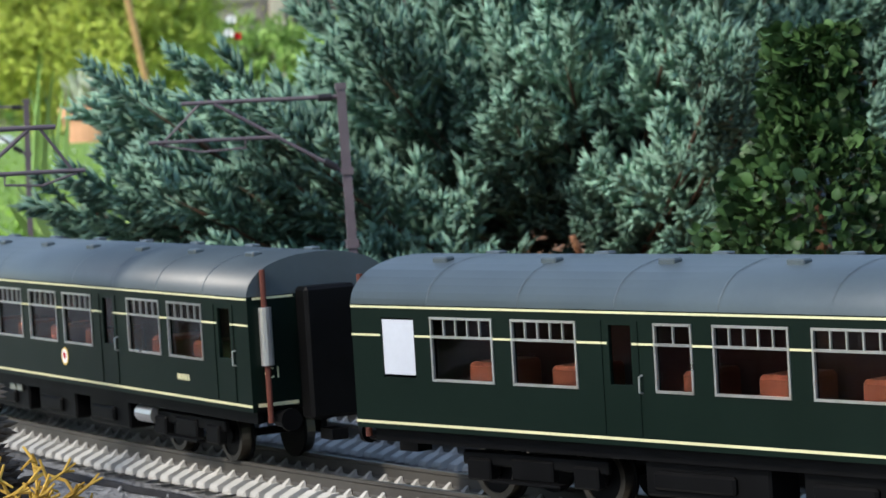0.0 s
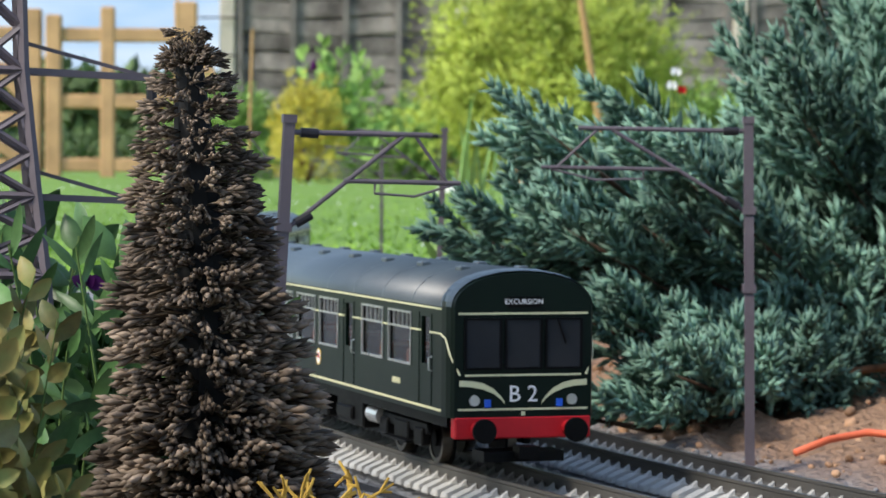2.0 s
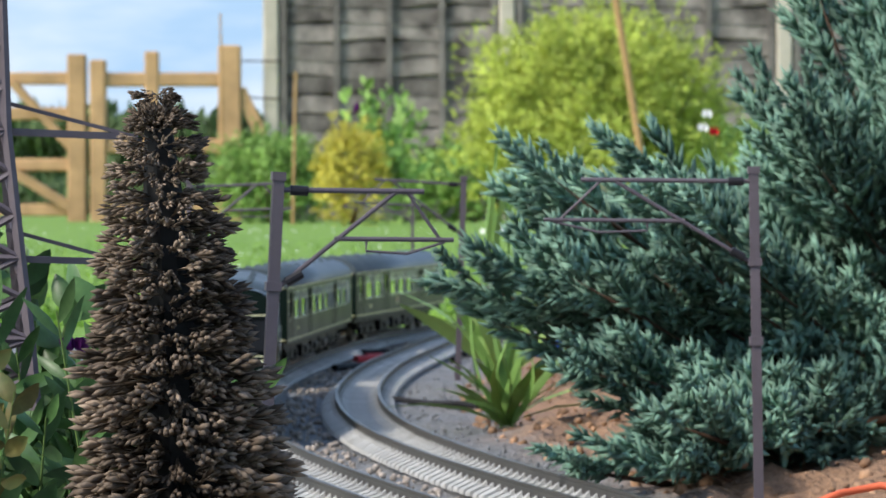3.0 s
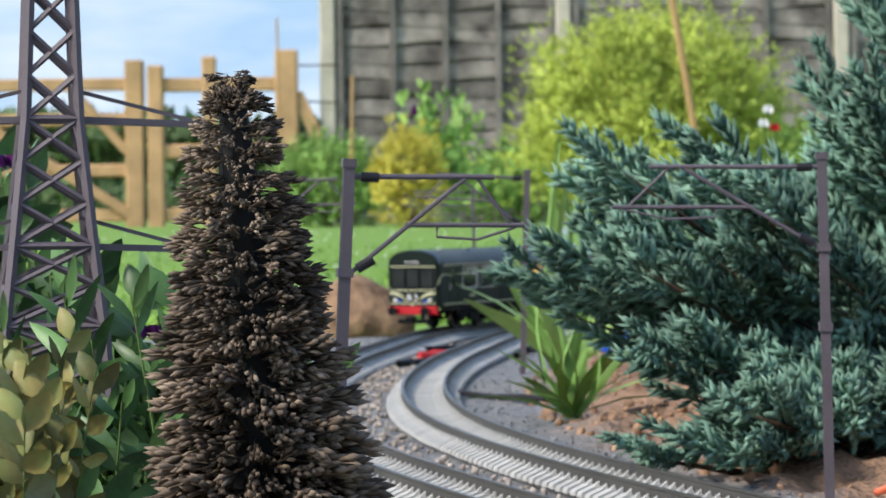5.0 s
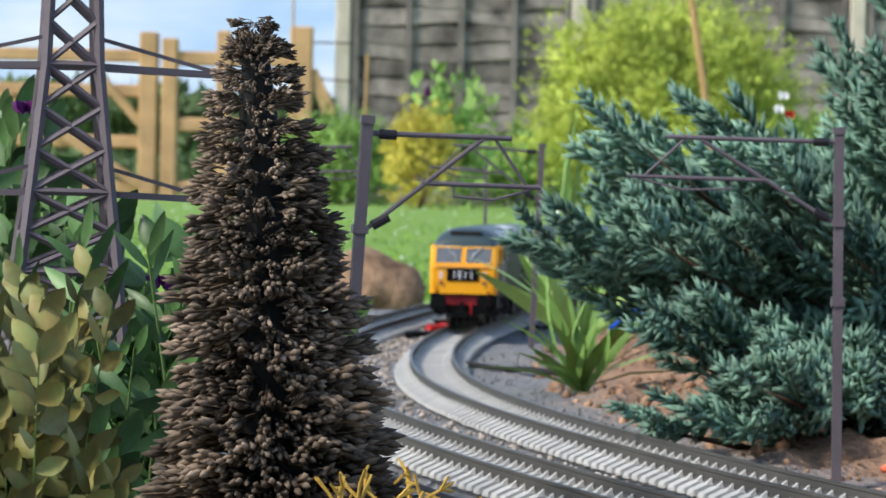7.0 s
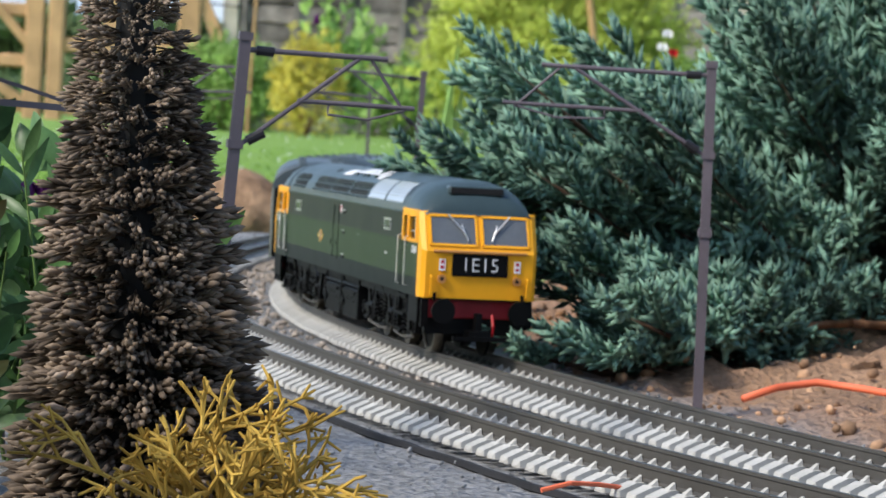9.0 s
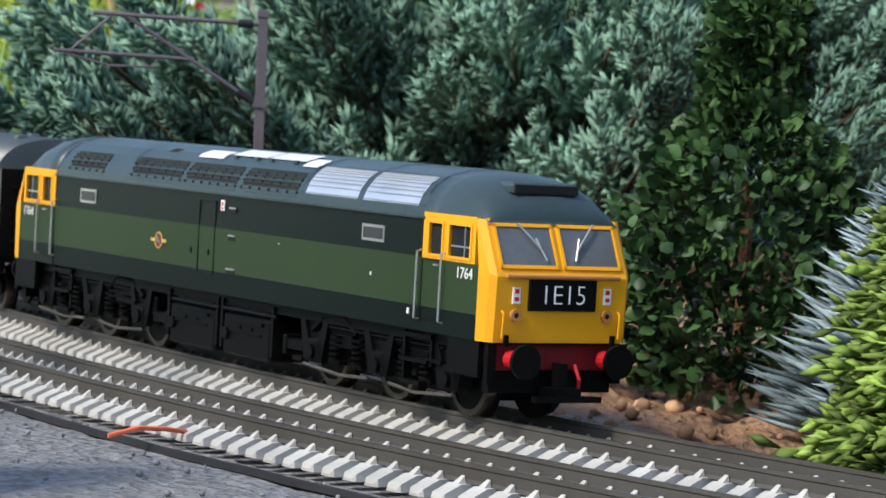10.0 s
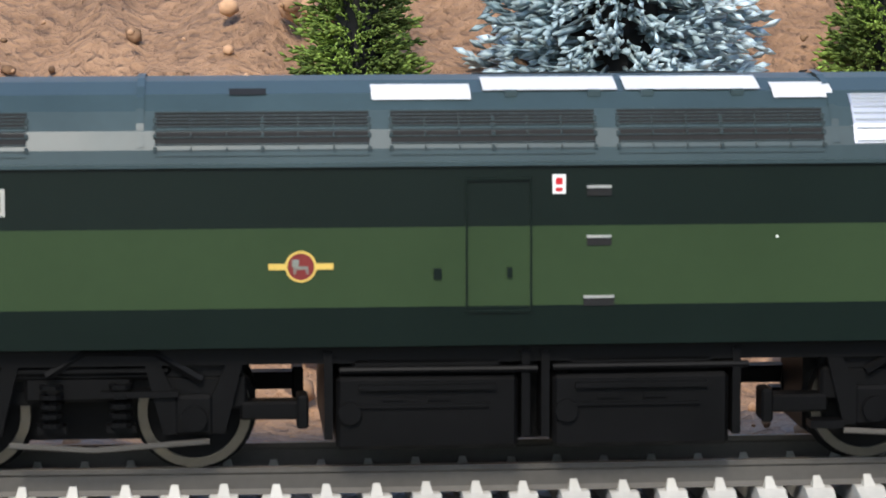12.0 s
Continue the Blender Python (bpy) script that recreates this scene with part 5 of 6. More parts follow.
def leafy(name, label, x, y, z0, hgt, radius, material, n=2600, size=0.0045, seed=4, cone=0.35):
    """A model broadleaf: small leaves thickly set on a rough egg-shaped crown."""
    rnd = random.Random(seed)
    top = thing(name, label, "model tree", "model broadleaf trees", pose(x, y, ground_at(x, y) - 0.001))
    heap = Heap()
    for k in range(n):
        u = rnd.random()
        r = radius * (math.sin(min(1, u * 1.15 + 0.18) * 3.0) ** 0.5) * (1 - cone * u) * (0.80 + 0.32 * noise.noise(Vector((k % 97, u * 6, seed))) + 0.2 * rnd.random())
        az = rnd.uniform(0, 6.2832)
        lump = 1 + 0.13 * math.sin(5 * az + 9 * u) + 0.10 * math.sin(11 * u * 3 + 2 * az)
        p = np.array([math.cos(az) * r * lump, math.sin(az) * r * lump, hgt * (0.03 + 0.97 * u)])
        d = np.array([math.cos(az), math.sin(az), 0.3]) + np.array([rnd.gauss(0, 0.6) for _ in range(3)])
        heap.add(SMALL_LEAF, p, d, size * rnd.uniform(0.6, 1.25), rnd.uniform(0, 6))
    heap.mesh("crown", material, top)
    part("trunk", wire([(0, 0, -3), (0.4, 0.2, hgt / MM * 0.55)], 1.6), bark, top)
    return top


leafy("model_tree", "dark green leafy model tree beside the inner track", 0.221, 0.672, -0.006, 0.098, 0.031, deep_green, n=7000, size=0.0036, cone=0.12)
brush_tree("model_tree", "frosted dark blue model fir", 0.240, 0.608, -0.006, 0.066, 0.034, frost_dark, rows=22, per=64, seed=5, droop=0.35, piece=spindle(0.035, 3, 0.7))


def polar(az, d):
    return d * math.sin(radians(az)), d * math.cos(radians(az))


for az, d, kind in ((23.3, 0.585, "lime"), (27.2, 0.64, "holly"), (29.9, 0.76, "blossom"), (31.7, 0.62, "lime"), (34.4, 0.64, "leafy"), (40.9, 0.60, "brown"), (51.8, 0.555, "lime_s"), (56.9, 0.572, "frost"), (62.2, 0.60, "lime_s")):
    x, y = polar(az, d)
    k = min(1, max(0, (az - 20) / 32))
    x, y = x + 0.052 * k, y + 0.012 * k
    sd_ = int(az * 10)
    if kind == "lime":
        brush_tree("model_tree", "lime green model conifer before the earth bank", x, y, -0.004, 0.112, 0.036 if az < 25 else 0.030, lime, rows=32, per=80, piece=B2, seed=sd_, droop=-0.08, shape=0.75, top_r=0.12, wob=0.22)
    elif kind == "lime_s":
        brush_tree("model_tree", "small bright green model conifer on the earth bank", x, y, 0.006, 0.066, 0.0135, lime, rows=24, per=56, piece=B2, seed=sd_, droop=0.2, shape=0.8)
    elif kind == "holly":
        leafy("model_tree", "dark blue-green leafy model tree", x, y, -0.004, 0.105, 0.023, holly, n=3000, size=0.0045, seed=sd_, cone=0.2)
    elif kind == "leafy":
        leafy("model_tree", "mid-green leafy model tree", x, y, 0.0, 0.088, 0.021, mat("yellow-green leaves", (0.05, 0.095, 0.02), 0.6, var=0.3, scale=60, col2=(0.14, 0.20, 0.05), island=0.8), n=2400, size=0.005, seed=sd_)
    elif kind == "blossom":
        leafy("model_tree", "pale blossoming model tree", x, y, 0.0, 0.075, 0.018, blossom, n=1600, size=0.004, seed=sd_)
    elif kind == "brown":
        brush_tree("model_tree", "dark brown bottle-brush model conifer", x, y, 0.008, 0.085, 0.024, brown_brush, rows=22, per=46, piece=B1, seed=sd_, droop=0.35)
    else:
        brush_tree("model_tree", "frosted blue model spruce", x, y, 0.004, 0.086, 0.029, frost, rows=18, per=70, seed=sd_, piece=B2, droop=-0.1, shape=0.9)


# ---- lichen clump, pylon, left-hand plants ----
lichen_mat = mat("yellow lichen", (0.34, 0.20, 0.03), 0.85, var=0.3, scale=90, col2=(0.48, 0.31, 0.06))


def lichen():
    rnd = random.Random(8)
    top = thing("lichen_clump", "yellow branching lichen clump at the brown tree's foot", "lichen", m=pose(-0.0035, 0.459, -0.008))

    def grow(bm, p, d, ln, r, depth):
        q = p + d * ln
        tube(bm, p, q, r, 5, r * 0.75, caps=False)
        if depth:
            for k in range(rnd.choice((2, 2, 3))):
                e = (d + Vector((rnd.gauss(0, 0.50), rnd.gauss(0, 0.50), rnd.gauss(-0.05, 0.5)))).normalized()
                grow(bm, q, e, ln * rnd.uniform(0.6, 0.92), r * 0.85, depth - 1)
    for k in range(11):
        a = rnd.uniform(0, 6.28)
        bm = bmesh.new()
        grow(bm, Vector((rnd.uniform(-3, 7), rnd.uniform(-4, 4), 0)), Vector((math.cos(a) * 0.3, math.sin(a) * 0.3, 1.0)).normalized(), rnd.uniform(8.5, 11.0) * (1.15 if k < 4 else 0.85), 0.66, 5)
        part("branch", bm, lichen_mat, top)


lichen()


def pylon():
    top = thing("lattice_pylon", "dark grey plastic lattice model pylon", "pylon", m=pose(-0.0715, 0.626, 0, 0, 0.5, 12))
    lev = [(-8, 14.5), (34, 11.6), (50, 10.3), (67, 8.4), (94, 5.6), (122, 4.6), (150, 3.6), (190, 2.0)]
    cor = lambda i, k: ((lev[i][1]) * (1, -1, -1, 1)[k], (lev[i][1]) * (1, 1, -1, -1)[k], lev[i][0])
    mid = lambda i, k: cor(i, k)
    for k in range(4):
        part("leg", wire([cor(i, k) for i in range(len(lev))], 1.15, 4), mast_mat, top)
    for i in range(len(lev) - 1):
        n = 2 if lev[i + 1][0] - lev[i][0] < 20 else 3
        for k in range(4):
            a0, a1, b0, b1 = (Vector(p) for p in (cor(i, k), cor(i + 1, k), cor(i, (k + 1) % 4), cor(i + 1, (k + 1) % 4)))
            for j in range(n):
                u, w = j / n, (j + 1) / n
                part("brace", wire([a0.lerp(a1, u), b0.lerp(b1, w)], 0.62, 4), mast_mat, top)
                part("brace", wire([b0.lerp(b1, u), a0.lerp(a1, w)], 0.62, 4), mast_mat, top)
            part("ring_bar", wire([a1, b1], 0.8, 4), mast_mat, top)
    for z, ln in ((67, 32), (94, 34)):
        for s in (-1, 1):
            part("cross_arm", tubes(((0, 5, z), (s * ln, 0, z - 1), 1.0), ((0, -5, z), (s * ln, 0, z - 1), 1.0), ((s * 6, 0, z + 6), (s * ln, 0, z - 1), 0.6), n=4), mast_mat, top)
            part("insulator", tubes(((s * ln, 0, z - 1), (s * ln, 0, z - 8), 1.2), n=8), wire_dark, top)
    return top


pylon()
green_leaf = mat("glossy green leaf", (0.030, 0.078, 0.024), 0.40, var=0.3, scale=60, col2=(0.085, 0.165, 0.050), island=0.8)
pale_leaf = mat("cream-edged leaf", (0.34, 0.26, 0.08), 0.5, var=0.35, scale=300, col2=(0.13, 0.15, 0.045), island=1.0)
peach = mat("peach petal", (0.62, 0.25, 0.14), 0.6, var=0.15, scale=60)
purple = mat("purple petal", (0.10, 0.012, 0.11), 0.6, var=0.2)
stem_green = mat("green stem", (0.10, 0.16, 0.04), 0.6, var=0.2)
LEAF = leaf(0.26, 0.25, 0.2)
LEAF_W = leaf(0.40, 0.3, 0.15)
LEAF_S = leaf(0.30, 0.45, 0.3)
BLADE = leaf(0.085, 0.35, 0.1)


def leaf_plant(name, label, x, y, z, stems, hgt, shape, size, material, spread=0.6, seed=1, per=12, tufts=True, cat="plant"):
    rnd = random.Random(seed)
    top = thing(name, label, cat, m=pose(x, y, z))
    heap = Heap()
    st = bmesh.new()
    for s in range(stems):
        a, k = rnd.uniform(0, 6.28), rnd.uniform(0.1, 1)
        d = np.array([math.cos(a) * spread * k, math.sin(a) * spread * k, 1.0])
        d /= np.linalg.norm(d)
        base = np.array([rnd.uniform(-1, 1), rnd.uniform(-1, 1), 0]) * hgt * 0.25 * spread * 1.6
        ln = hgt * rnd.uniform(0.6, 1.1)
        tube(st, Vector(base) / MM, Vector(base + d * ln) / MM, size * 40, 5, size * 18, caps=False)
        for i in range(per):
            u = 0.2 + 0.8 * (i / per) ** 0.7
            az = i * 2.4 + rnd.uniform(-0.3, 0.3)
            out = np.array([math.cos(az), math.sin(az), rnd.uniform(0.1, 0.9)])
            heap.add(shape, base + d * ln * u, out + d * (u > 0.85) * 1.2, size * rnd.uniform(0.7, 1.25), math.pi / 2 + rnd.uniform(-0.5, 0.5))
    heap.mesh("foliage", material, top)
    part("stem", st, stem_green, top)
    return top


leaf_plant("variegated_plant", "cream-edged sedum with peach flowers", -0.060, 0.435, -0.008, 42, 0.062, LEAF_S, 0.0060, pale_leaf, 0.42, 3, 18)
leaf_plant("variegated_plant", "low cream-edged sedum beside the brown tree", -0.056, 0.420, -0.012, 34, 0.044, LEAF_S, 0.0056, pale_leaf, 0.42, 4, 17)
leaf_plant("leafy_plant", "green leafy garden plant round the pylon", -0.072, 0.70, -0.008, 30, 0.070, LEAF, 0.0115, green_leaf, 0.5, 5, 10)
leaf_plant("leafy_plant", "narrow-leaved green garden plant", -0.050, 0.60, -0.008, 26, 0.062, leaf(0.13, 0.3, 0.15), 0.012, green_leaf, 0.55, 6, 14)
leaf_plant("leafy_plant", "low green plant below the pylon", -0.070, 0.55, -0.010, 30, 0.042, LEAF, 0.0085, green_leaf, 0.6, 7, 12)
leaf_plant("leafy_plant", "tall green garden plant beyond the pylon", -0.115, 0.80, -0.010, 22, 0.095, LEAF, 0.012, green_leaf, 0.4, 8, 12)
for k, (x, y, z, m) in enumerate(((-0.0385, 0.425, 0.021, peach), (-0.060, 0.425, 0.040, peach), (-0.052, 0.64, 0.047, purple), (-0.085, 0.66, 0.085, purple))):
    hp = Heap()
    rq = random.Random(k)
    for i in range(14):
        a = i * 2.4
        hp.add(LEAF_W, (0, 0, 0), (math.cos(a), math.sin(a), 0.2 + i * 0.09), 0.0042 * (1 - i * 0.03), 1.5)
    fl = hp.mesh("flower", m)
    fl.matrix_world = pose(x, y, z)
    tagged(fl, "peach pink sedum flower head" if k < 2 else "dark purple flower among green leaves", "flower")


def blade_tuft(label, x, y, z, n, ln, lean, material, seed, shape=None):
    rnd = random.Random(seed)
    top = thing("grassy_plant", label, "plant", m=pose(x, y, z))
    for i in range(n):
        hp = Heap()
        a = rnd.uniform(0, 6.28)
        k = lean * rnd.uniform(0.3, 1.2)
        hp.add(shape or BLADE, (rnd.uniform(-1, 1) * ln * 0.08, rnd.uniform(-1, 1) * ln * 0.08, 0), (math.cos(a) * k, math.sin(a) * k, 1), ln * rnd.uniform(0.6, 1.15), rnd.uniform(0, 6))
        hp.mesh("blade", material, top)
    return top


iris_green = mat("pale green blade", (0.27, 0.42, 0.11), 0.5, var=0.2, scale=60, obj=0.3)
grass_green = mat("fine green blade", (0.19, 0.33, 0.08), 0.55, var=0.25, scale=60, obj=0.4)
blade_tuft("clump of broad pale green iris leaves", 0.074, 1.36, -0.002, 17, 0.060, 0.95, iris_green, 2, leaf(0.058, 0.45, 0.1))
blade_tuft("low clump of narrow green leaves in bare earth", 0.064, 1.13, ground_at(0.064, 1.13) - 0.001, 34, 0.046, 1.25, grass_green, 3, leaf(0.045, 0.6, 0.1))
blade_tuft("tall thin grass blades beyond the masts", 0.085, 1.75, -0.005, 8, 0.12, 0.18, grass_green, 4, leaf(0.018, 0.2, 0.1))


# ---- stones, cables and clutter ----
def rock(name, label, x, y, z, sx, sy, sz, material, seed, cat="stone", sub=3, rough=0.08):
    bm = bmesh.new()
    bmesh.ops.create_icosphere(bm, subdivisions=sub, radius=1)
    for v in bm.verts:
        k = 1 + 0.22 * noise.noise(v.co * 1.3 + Vector((seed, 0, 0))) + rough * noise.noise(v.co * 4 + Vector((0, seed, 0))) + rough * 0.7 * noise.noise(v.co * 9 + Vector((0, seed, 0)))
        v.co = Vector((v.co.x * sx * k, v.co.y * sy * k, v.co.z * sz * k))
    ob = link(name, bm, material, smooth=cat != "clod")
    ob.matrix_world = pose(x, y, z)
    return tagged(ob, label, cat)


stone_tan = mat("tan boulder", (0.12, 0.065, 0.034), 0.85, var=0.4, scale=55, col2=(0.30, 0.185, 0.105), bump=0.002, fine=160)
clod = mat("earth clod", (0.105, 0.060, 0.034), 0.95, var=0.45, scale=60, bump=0.001, fine=300)
grey_stone = mat("grey stone", (0.20, 0.20, 0.21), 0.85, var=0.3, scale=60, bump=0.0005)
rock("boulder", "tan rounded boulder at the lawn's edge", -0.045, 1.97, -0.004, 0.042, 0.032, 0.033, stone_tan, 1, "boulder")
rs = random.Random(21)
for k in range(22):
    az = rs.uniform(4, 45)
    d = rs.uniform(0.02, 0.16) + (0.95 if az < 9 else 0.86 if az < 16 else 0.72 if az < 22 else 0.56)
    x, y = polar(az, d)
    s = rs.uniform(0.0012, 0.0034)
    gz = ground_at(x, y)
    rock("earth_clod", "crumbly brown clod of earth", x, y, gz - s * 0.25, s * 1.5, s * 1.1, s * 0.7, clod, k, "clod", 3, 0.75)
for k in range(2):
    x, y = polar(rs.uniform(40, 62), rs.uniform(0.6, 0.75))
    rock("stone", "small grey stone on the earth bank", x, y, ground_at(x, y) + 0.001, 0.0042, 0.0036, 0.0024, grey_stone, k + 50, "stone", 2)
for k, (x, y, s) in enumerate(((0.262, 0.885, 0.020), (0.235, 0.90, 0.018), (0.30, 0.86, 0.024), (0.275, 0.80, 0.014), (0.215, 0.84, 0.012))):
    rock("earth_clod", "large brown clod of earth below the bush", x, y, 0.002, s, s * 0.8, s * 0.9, clod, 80 + k, "clod", 4, 0.55)
orange_cable = mat("orange cable sheath", (0.75, 0.16, 0.07), 0.5, var=0.1)
cab = link("cable", wire([(128, 776, -3), (138, 782, 0), (150, 788, 1.5), (162, 778, 1), (176, 764, 0), (192, 750, 0), (207, 736, 0.5), (222, 728, -1)], 1.05, 10), orange_cable, smooth=True)
tagged(cab, "orange plastic cable lying on the earth", "cable")
tagged(link("wire_end", wire([(58, 569, -5), (64, 571, -3.5), (70, 575, -4), (75, 580, -5)], 0.5), orange_cable), "short orange-red wire end beside the track", "wire")
for k, (x, y, a) in enumerate(((0.021, 1.62, 30), (0.014, 1.60, 35))):
    bm = bmesh.new()
    tube(bm, (-14, 0, 0), (14, 0, 0), 2.6, 8, 1.8)
    c = link("red_connector", bm, mat("red plastic", (0.5, 0.03, 0.03), 0.5))
    c.matrix_world = pose(x, y, -0.006, 0, 0, a)
    tagged(c, "red plastic wire connector between the tracks", "connector")
for k, (x, y, a) in enumerate(((0.000, 1.53, 60), (0.058, 1.60, 80), (0.068, 1.66, 70), (0.018, 1.68, 40))):
    bm = bmesh.new()
    tube(bm, (-16, 0, 0), (16, 0, 0), 2.0, 8, 1.5)
    c = link("black_connector", bm, black_frame)
    c.matrix_world = pose(x, y, -0.006, 0, 0, a)
    tagged(c, "black wire connector beside the track", "connector")
rock("blue_bag", "crumpled blue plastic bag behind the iris leaves", 0.113, 1.60, 0.0, 0.013, 0.01, 0.009, blue_plastic, 7, "bag", 3)
bm = boxes((-9, 9, -6, 6, 0, 7), (-12, -9, -2, 2, 1, 3), bev=0.6)
bb = link("blue_box", bm, blue_plastic)
bb.matrix_world = pose(0.278, 0.455, -0.008, 0, 0, 40)
tagged(bb, "small bright blue plastic box beside the track", "box")
edging = mat("black roofing felt edge", (0.02, 0.02, 0.022), 0.9, var=0.3)
e_pts = TRACK_B - normals(TRACK_B) * 0.023
sel = [i for i in range(0, len(e_pts), 6) if 0.2 < e_pts[i][1] < 0.86 and e_pts[i][0] > -0.1]
rq = random.Random(4)
fe = link("felt_edge", wire([(e_pts[i][0] * 1000 + rq.uniform(-0.8, 0.8), e_pts[i][1] * 1000 + rq.uniform(-0.8, 0.8), -7.8) for i in sel], 1.1, 5), edging)
tagged(fe, "ragged black roofing felt edge along the outer track", "felt", kind="structure")


tagged(link("felt_scrap", wire([(8, 1290, -7), (22, 1262, -5.5), (36, 1246, -6.5), (48, 1225, -5), (60, 1215, -6), (70, 1190, -5.5)], 1.3, 5), edging), "torn strip of black roofing felt beside the inner track", "felt")


# ---- ballast and grit, loose ----
def grit(name, label, rows, material, seed):
    rnd = random.Random(seed)
    hp = Heap()
    ico = bmesh.new()
    bmesh.ops.create_icosphere(ico, subdivisions=1, radius=1)
    iv = np.array([v.co[:] for v in ico.verts])
    fi = np.array([[v.index for v in f.verts] for f in ico.faces])
    ico.free()
    for (x, y, z, s) in rows(rnd):
        hp.add((iv * np.array([1, rnd.uniform(0.6, 1), rnd.uniform(0.5, 0.9)]), fi), (x, y, z), (rnd.gauss(0, 1), rnd.gauss(0, 1), 1), s, rnd.uniform(0, 6))
    ob = hp.mesh(name, material)
    return tagged(ob, label, "gravel", kind="stuff")


def between(rnd):
    mid = TRACK_A - normals(TRACK_A) * 0.0265
    for k in range(5200):
        i = rnd.randrange(len(mid))
        p = mid[i]
        if not (0.35 < p[1] < 1.9 and p[0] < 0.4):
            continue
        n = normals(mid[max(0, i - 1):i + 2])[0] if 0 < i < len(mid) - 2 else np.array([0, 0])
        o = rnd.uniform(-0.010, 0.010)
        yield p[0] + n[0] * o, p[1] + n[1] * o, -0.0075, rnd.uniform(0.0006, 0.0016)


def verge(rnd):
    for k in range(5000):
        i = rnd.randrange(len(TRACK_A) - 2)
        p, n = TRACK_A[i], normals(TRACK_A[i:i + 2])[0]
        if not (0.1 < p[1] < 1.9 and p[0] < 0.6):
            continue
        o = rnd.uniform(0.017, 0.05) if rnd.random() < 0.5 else -rnd.uniform(0.07, 0.12)
        yield p[0] + n[0] * o, p[1] + n[1] * o, -0.0078, rnd.uniform(0.0003, 0.0011)


def crumbs(rnd):
    for k in range(20000):
        i = rnd.randrange(len(TRACK_A) - 2)
        p, n = TRACK_A[i], normals(TRACK_A[i:i + 2])[0]
        o = 0.045 + 0.42 * rnd.random() ** 1.5
        x, y = p[0] + n[0] * o, p[1] + n[1] * o
        if not (0.05 < y < 1.75 and 0 < x < 1.1):
            continue
        yield x, y, ground_at(x, y) - 0.0005, rnd.choice((0.0006, 0.0009, 0.0012, 0.0016, 0.0024)) * rnd.uniform(0.7, 1.3)


grit("soil_crumbs", "loose brown crumbs of earth on the bank", crumbs, mat("earth crumbs", (0.16, 0.092, 0.052), 0.95, var=0.35, scale=60, col2=(0.38, 0.23, 0.135), island=0.9), 9)
pebble = mat("pale pebbles", (0.34, 0.29, 0.24), 0.85, var=0.25, scale=200, island=0.8)
grit("ballast", "pale brown pebbles between the two tracks", between, pebble, 1)
grit("grit", "grey grit beside the tracks", verge, mat("grey grit", (0.20, 0.205, 0.21), 0.9, var=0.2, scale=200, island=0.6), 2)


# ---- the far garden: gate, fence panels, shrubs ----
def rail_fence():
    """Timber gate and post-and-rail fence at the garden's end."""
    top = thing("timber_gate", "tan timber field gate between square posts", "gate", m=pose(-2.9, 20.6, -0.03))
    P = lambda name, rows, lab="": part(name, boxes(*[[c * 1000 for c in r] for r in rows], bev=12), wood_new, top, lab)
    for x, w, hh in ((-0.75, 0.16, 1.25), (0.80, 0.13, 1.20), (0.95, 0.11, 1.16), (1.88, 0.16, 1.26), (-2.6, 0.14, 1.2)):
        P("post", [(x - w / 2, x + w / 2, -0.07, 0.07, 0, hh)])
    for z in (1.02, 0.55, 0.10):
        P("rail", [(0.95, 1.9, -0.04, 0.04, z - 0.05, z + 0.05)])
    for z in (1.03, 0.78, 0.42, 0.10):
        P("gate_bar", [(-0.7, 0.78, -0.03, 0.03, z - 0.045, z + 0.045)])
        P("fence_rail", [(-2.6, -0.8, -0.03, 0.03, z - 0.045, z + 0.045)])
    bm = bmesh.new()
    tube(bm, (-650, -40, 1000), (750, -40, 120), 45, 4), tube(bm, (350, -40, 1000), (750, -40, 550), 40, 4)
    part("gate_brace", bm, wood_new, top)
    bm = bmesh.new()
    tube(bm, (1950, 0, 950), (2350, 0, 100), 60, 4)
    part("strut", bm, wood_new, top)
    P("small_post", [(1.28, 1.38, -0.05, 0.05, 0, 1.22)])
    mesh_wire = part("stock_wire", wire([(1900, 0, 1150), (2250, 0, 1150)], 6, 4), wire_dark, top)
    part("stock_wire", wire([(1900, 0, 900), (2250, 0, 880)], 6, 4), wire_dark, top)
    return top


rail_fence()


def fence_panels():
    fence = thing("garden_fence", "weathered grey overlapping-board garden fence with pale posts", "fence", m=pose(-0.70, 20.7, -0.04))
    x = 0.0
    for k in range(4):
        w = 1.62 if k == 0 else 1.92
        rnd = random.Random(k)
        pan = part("fence_panel", boxes((x * 1000, (x + w) * 1000, 20, 30, 20, 1930)), wood_old, fence)
        for i in range(15):
            z = 0.05 + i * 0.125
            bm = bmesh.new()
            rows = []
            for j in range(9):
                u = x + 0.05 + j / 8 * (w - 0.1)
                dz = 0.016 * math.sin(u * 5 + i * 1.7) + rnd.uniform(-0.016, 0.016)
                rows.append([bm.verts.new((u, y, z + dz + zz)) for y, zz in ((-0.020, 0.118), (0.006, 0.128), (-0.006, 0.0), (-0.030, 0.004))])
            for a, b in zip(rows, rows[1:]):
                for f in range(4):
                    bm.faces.new((a[f], b[f], b[(f + 1) % 4], a[(f + 1) % 4]))
            part("board", bm, wood_old, pan)
        for j in range(5):
            u = x + 0.06 + j * (w - 0.12) / 4
            part("batten", boxes(((u - 0.022) * 1000, (u + 0.022) * 1000, -60, -30, 30, 1930)), wood_batten, pan)
        part("post", boxes((x * 1000 - 85, x * 1000 + 25, -75, 35, 0, 2050), bev=12), post_pale, fence, "pale concrete post")
        x += w + 0.06


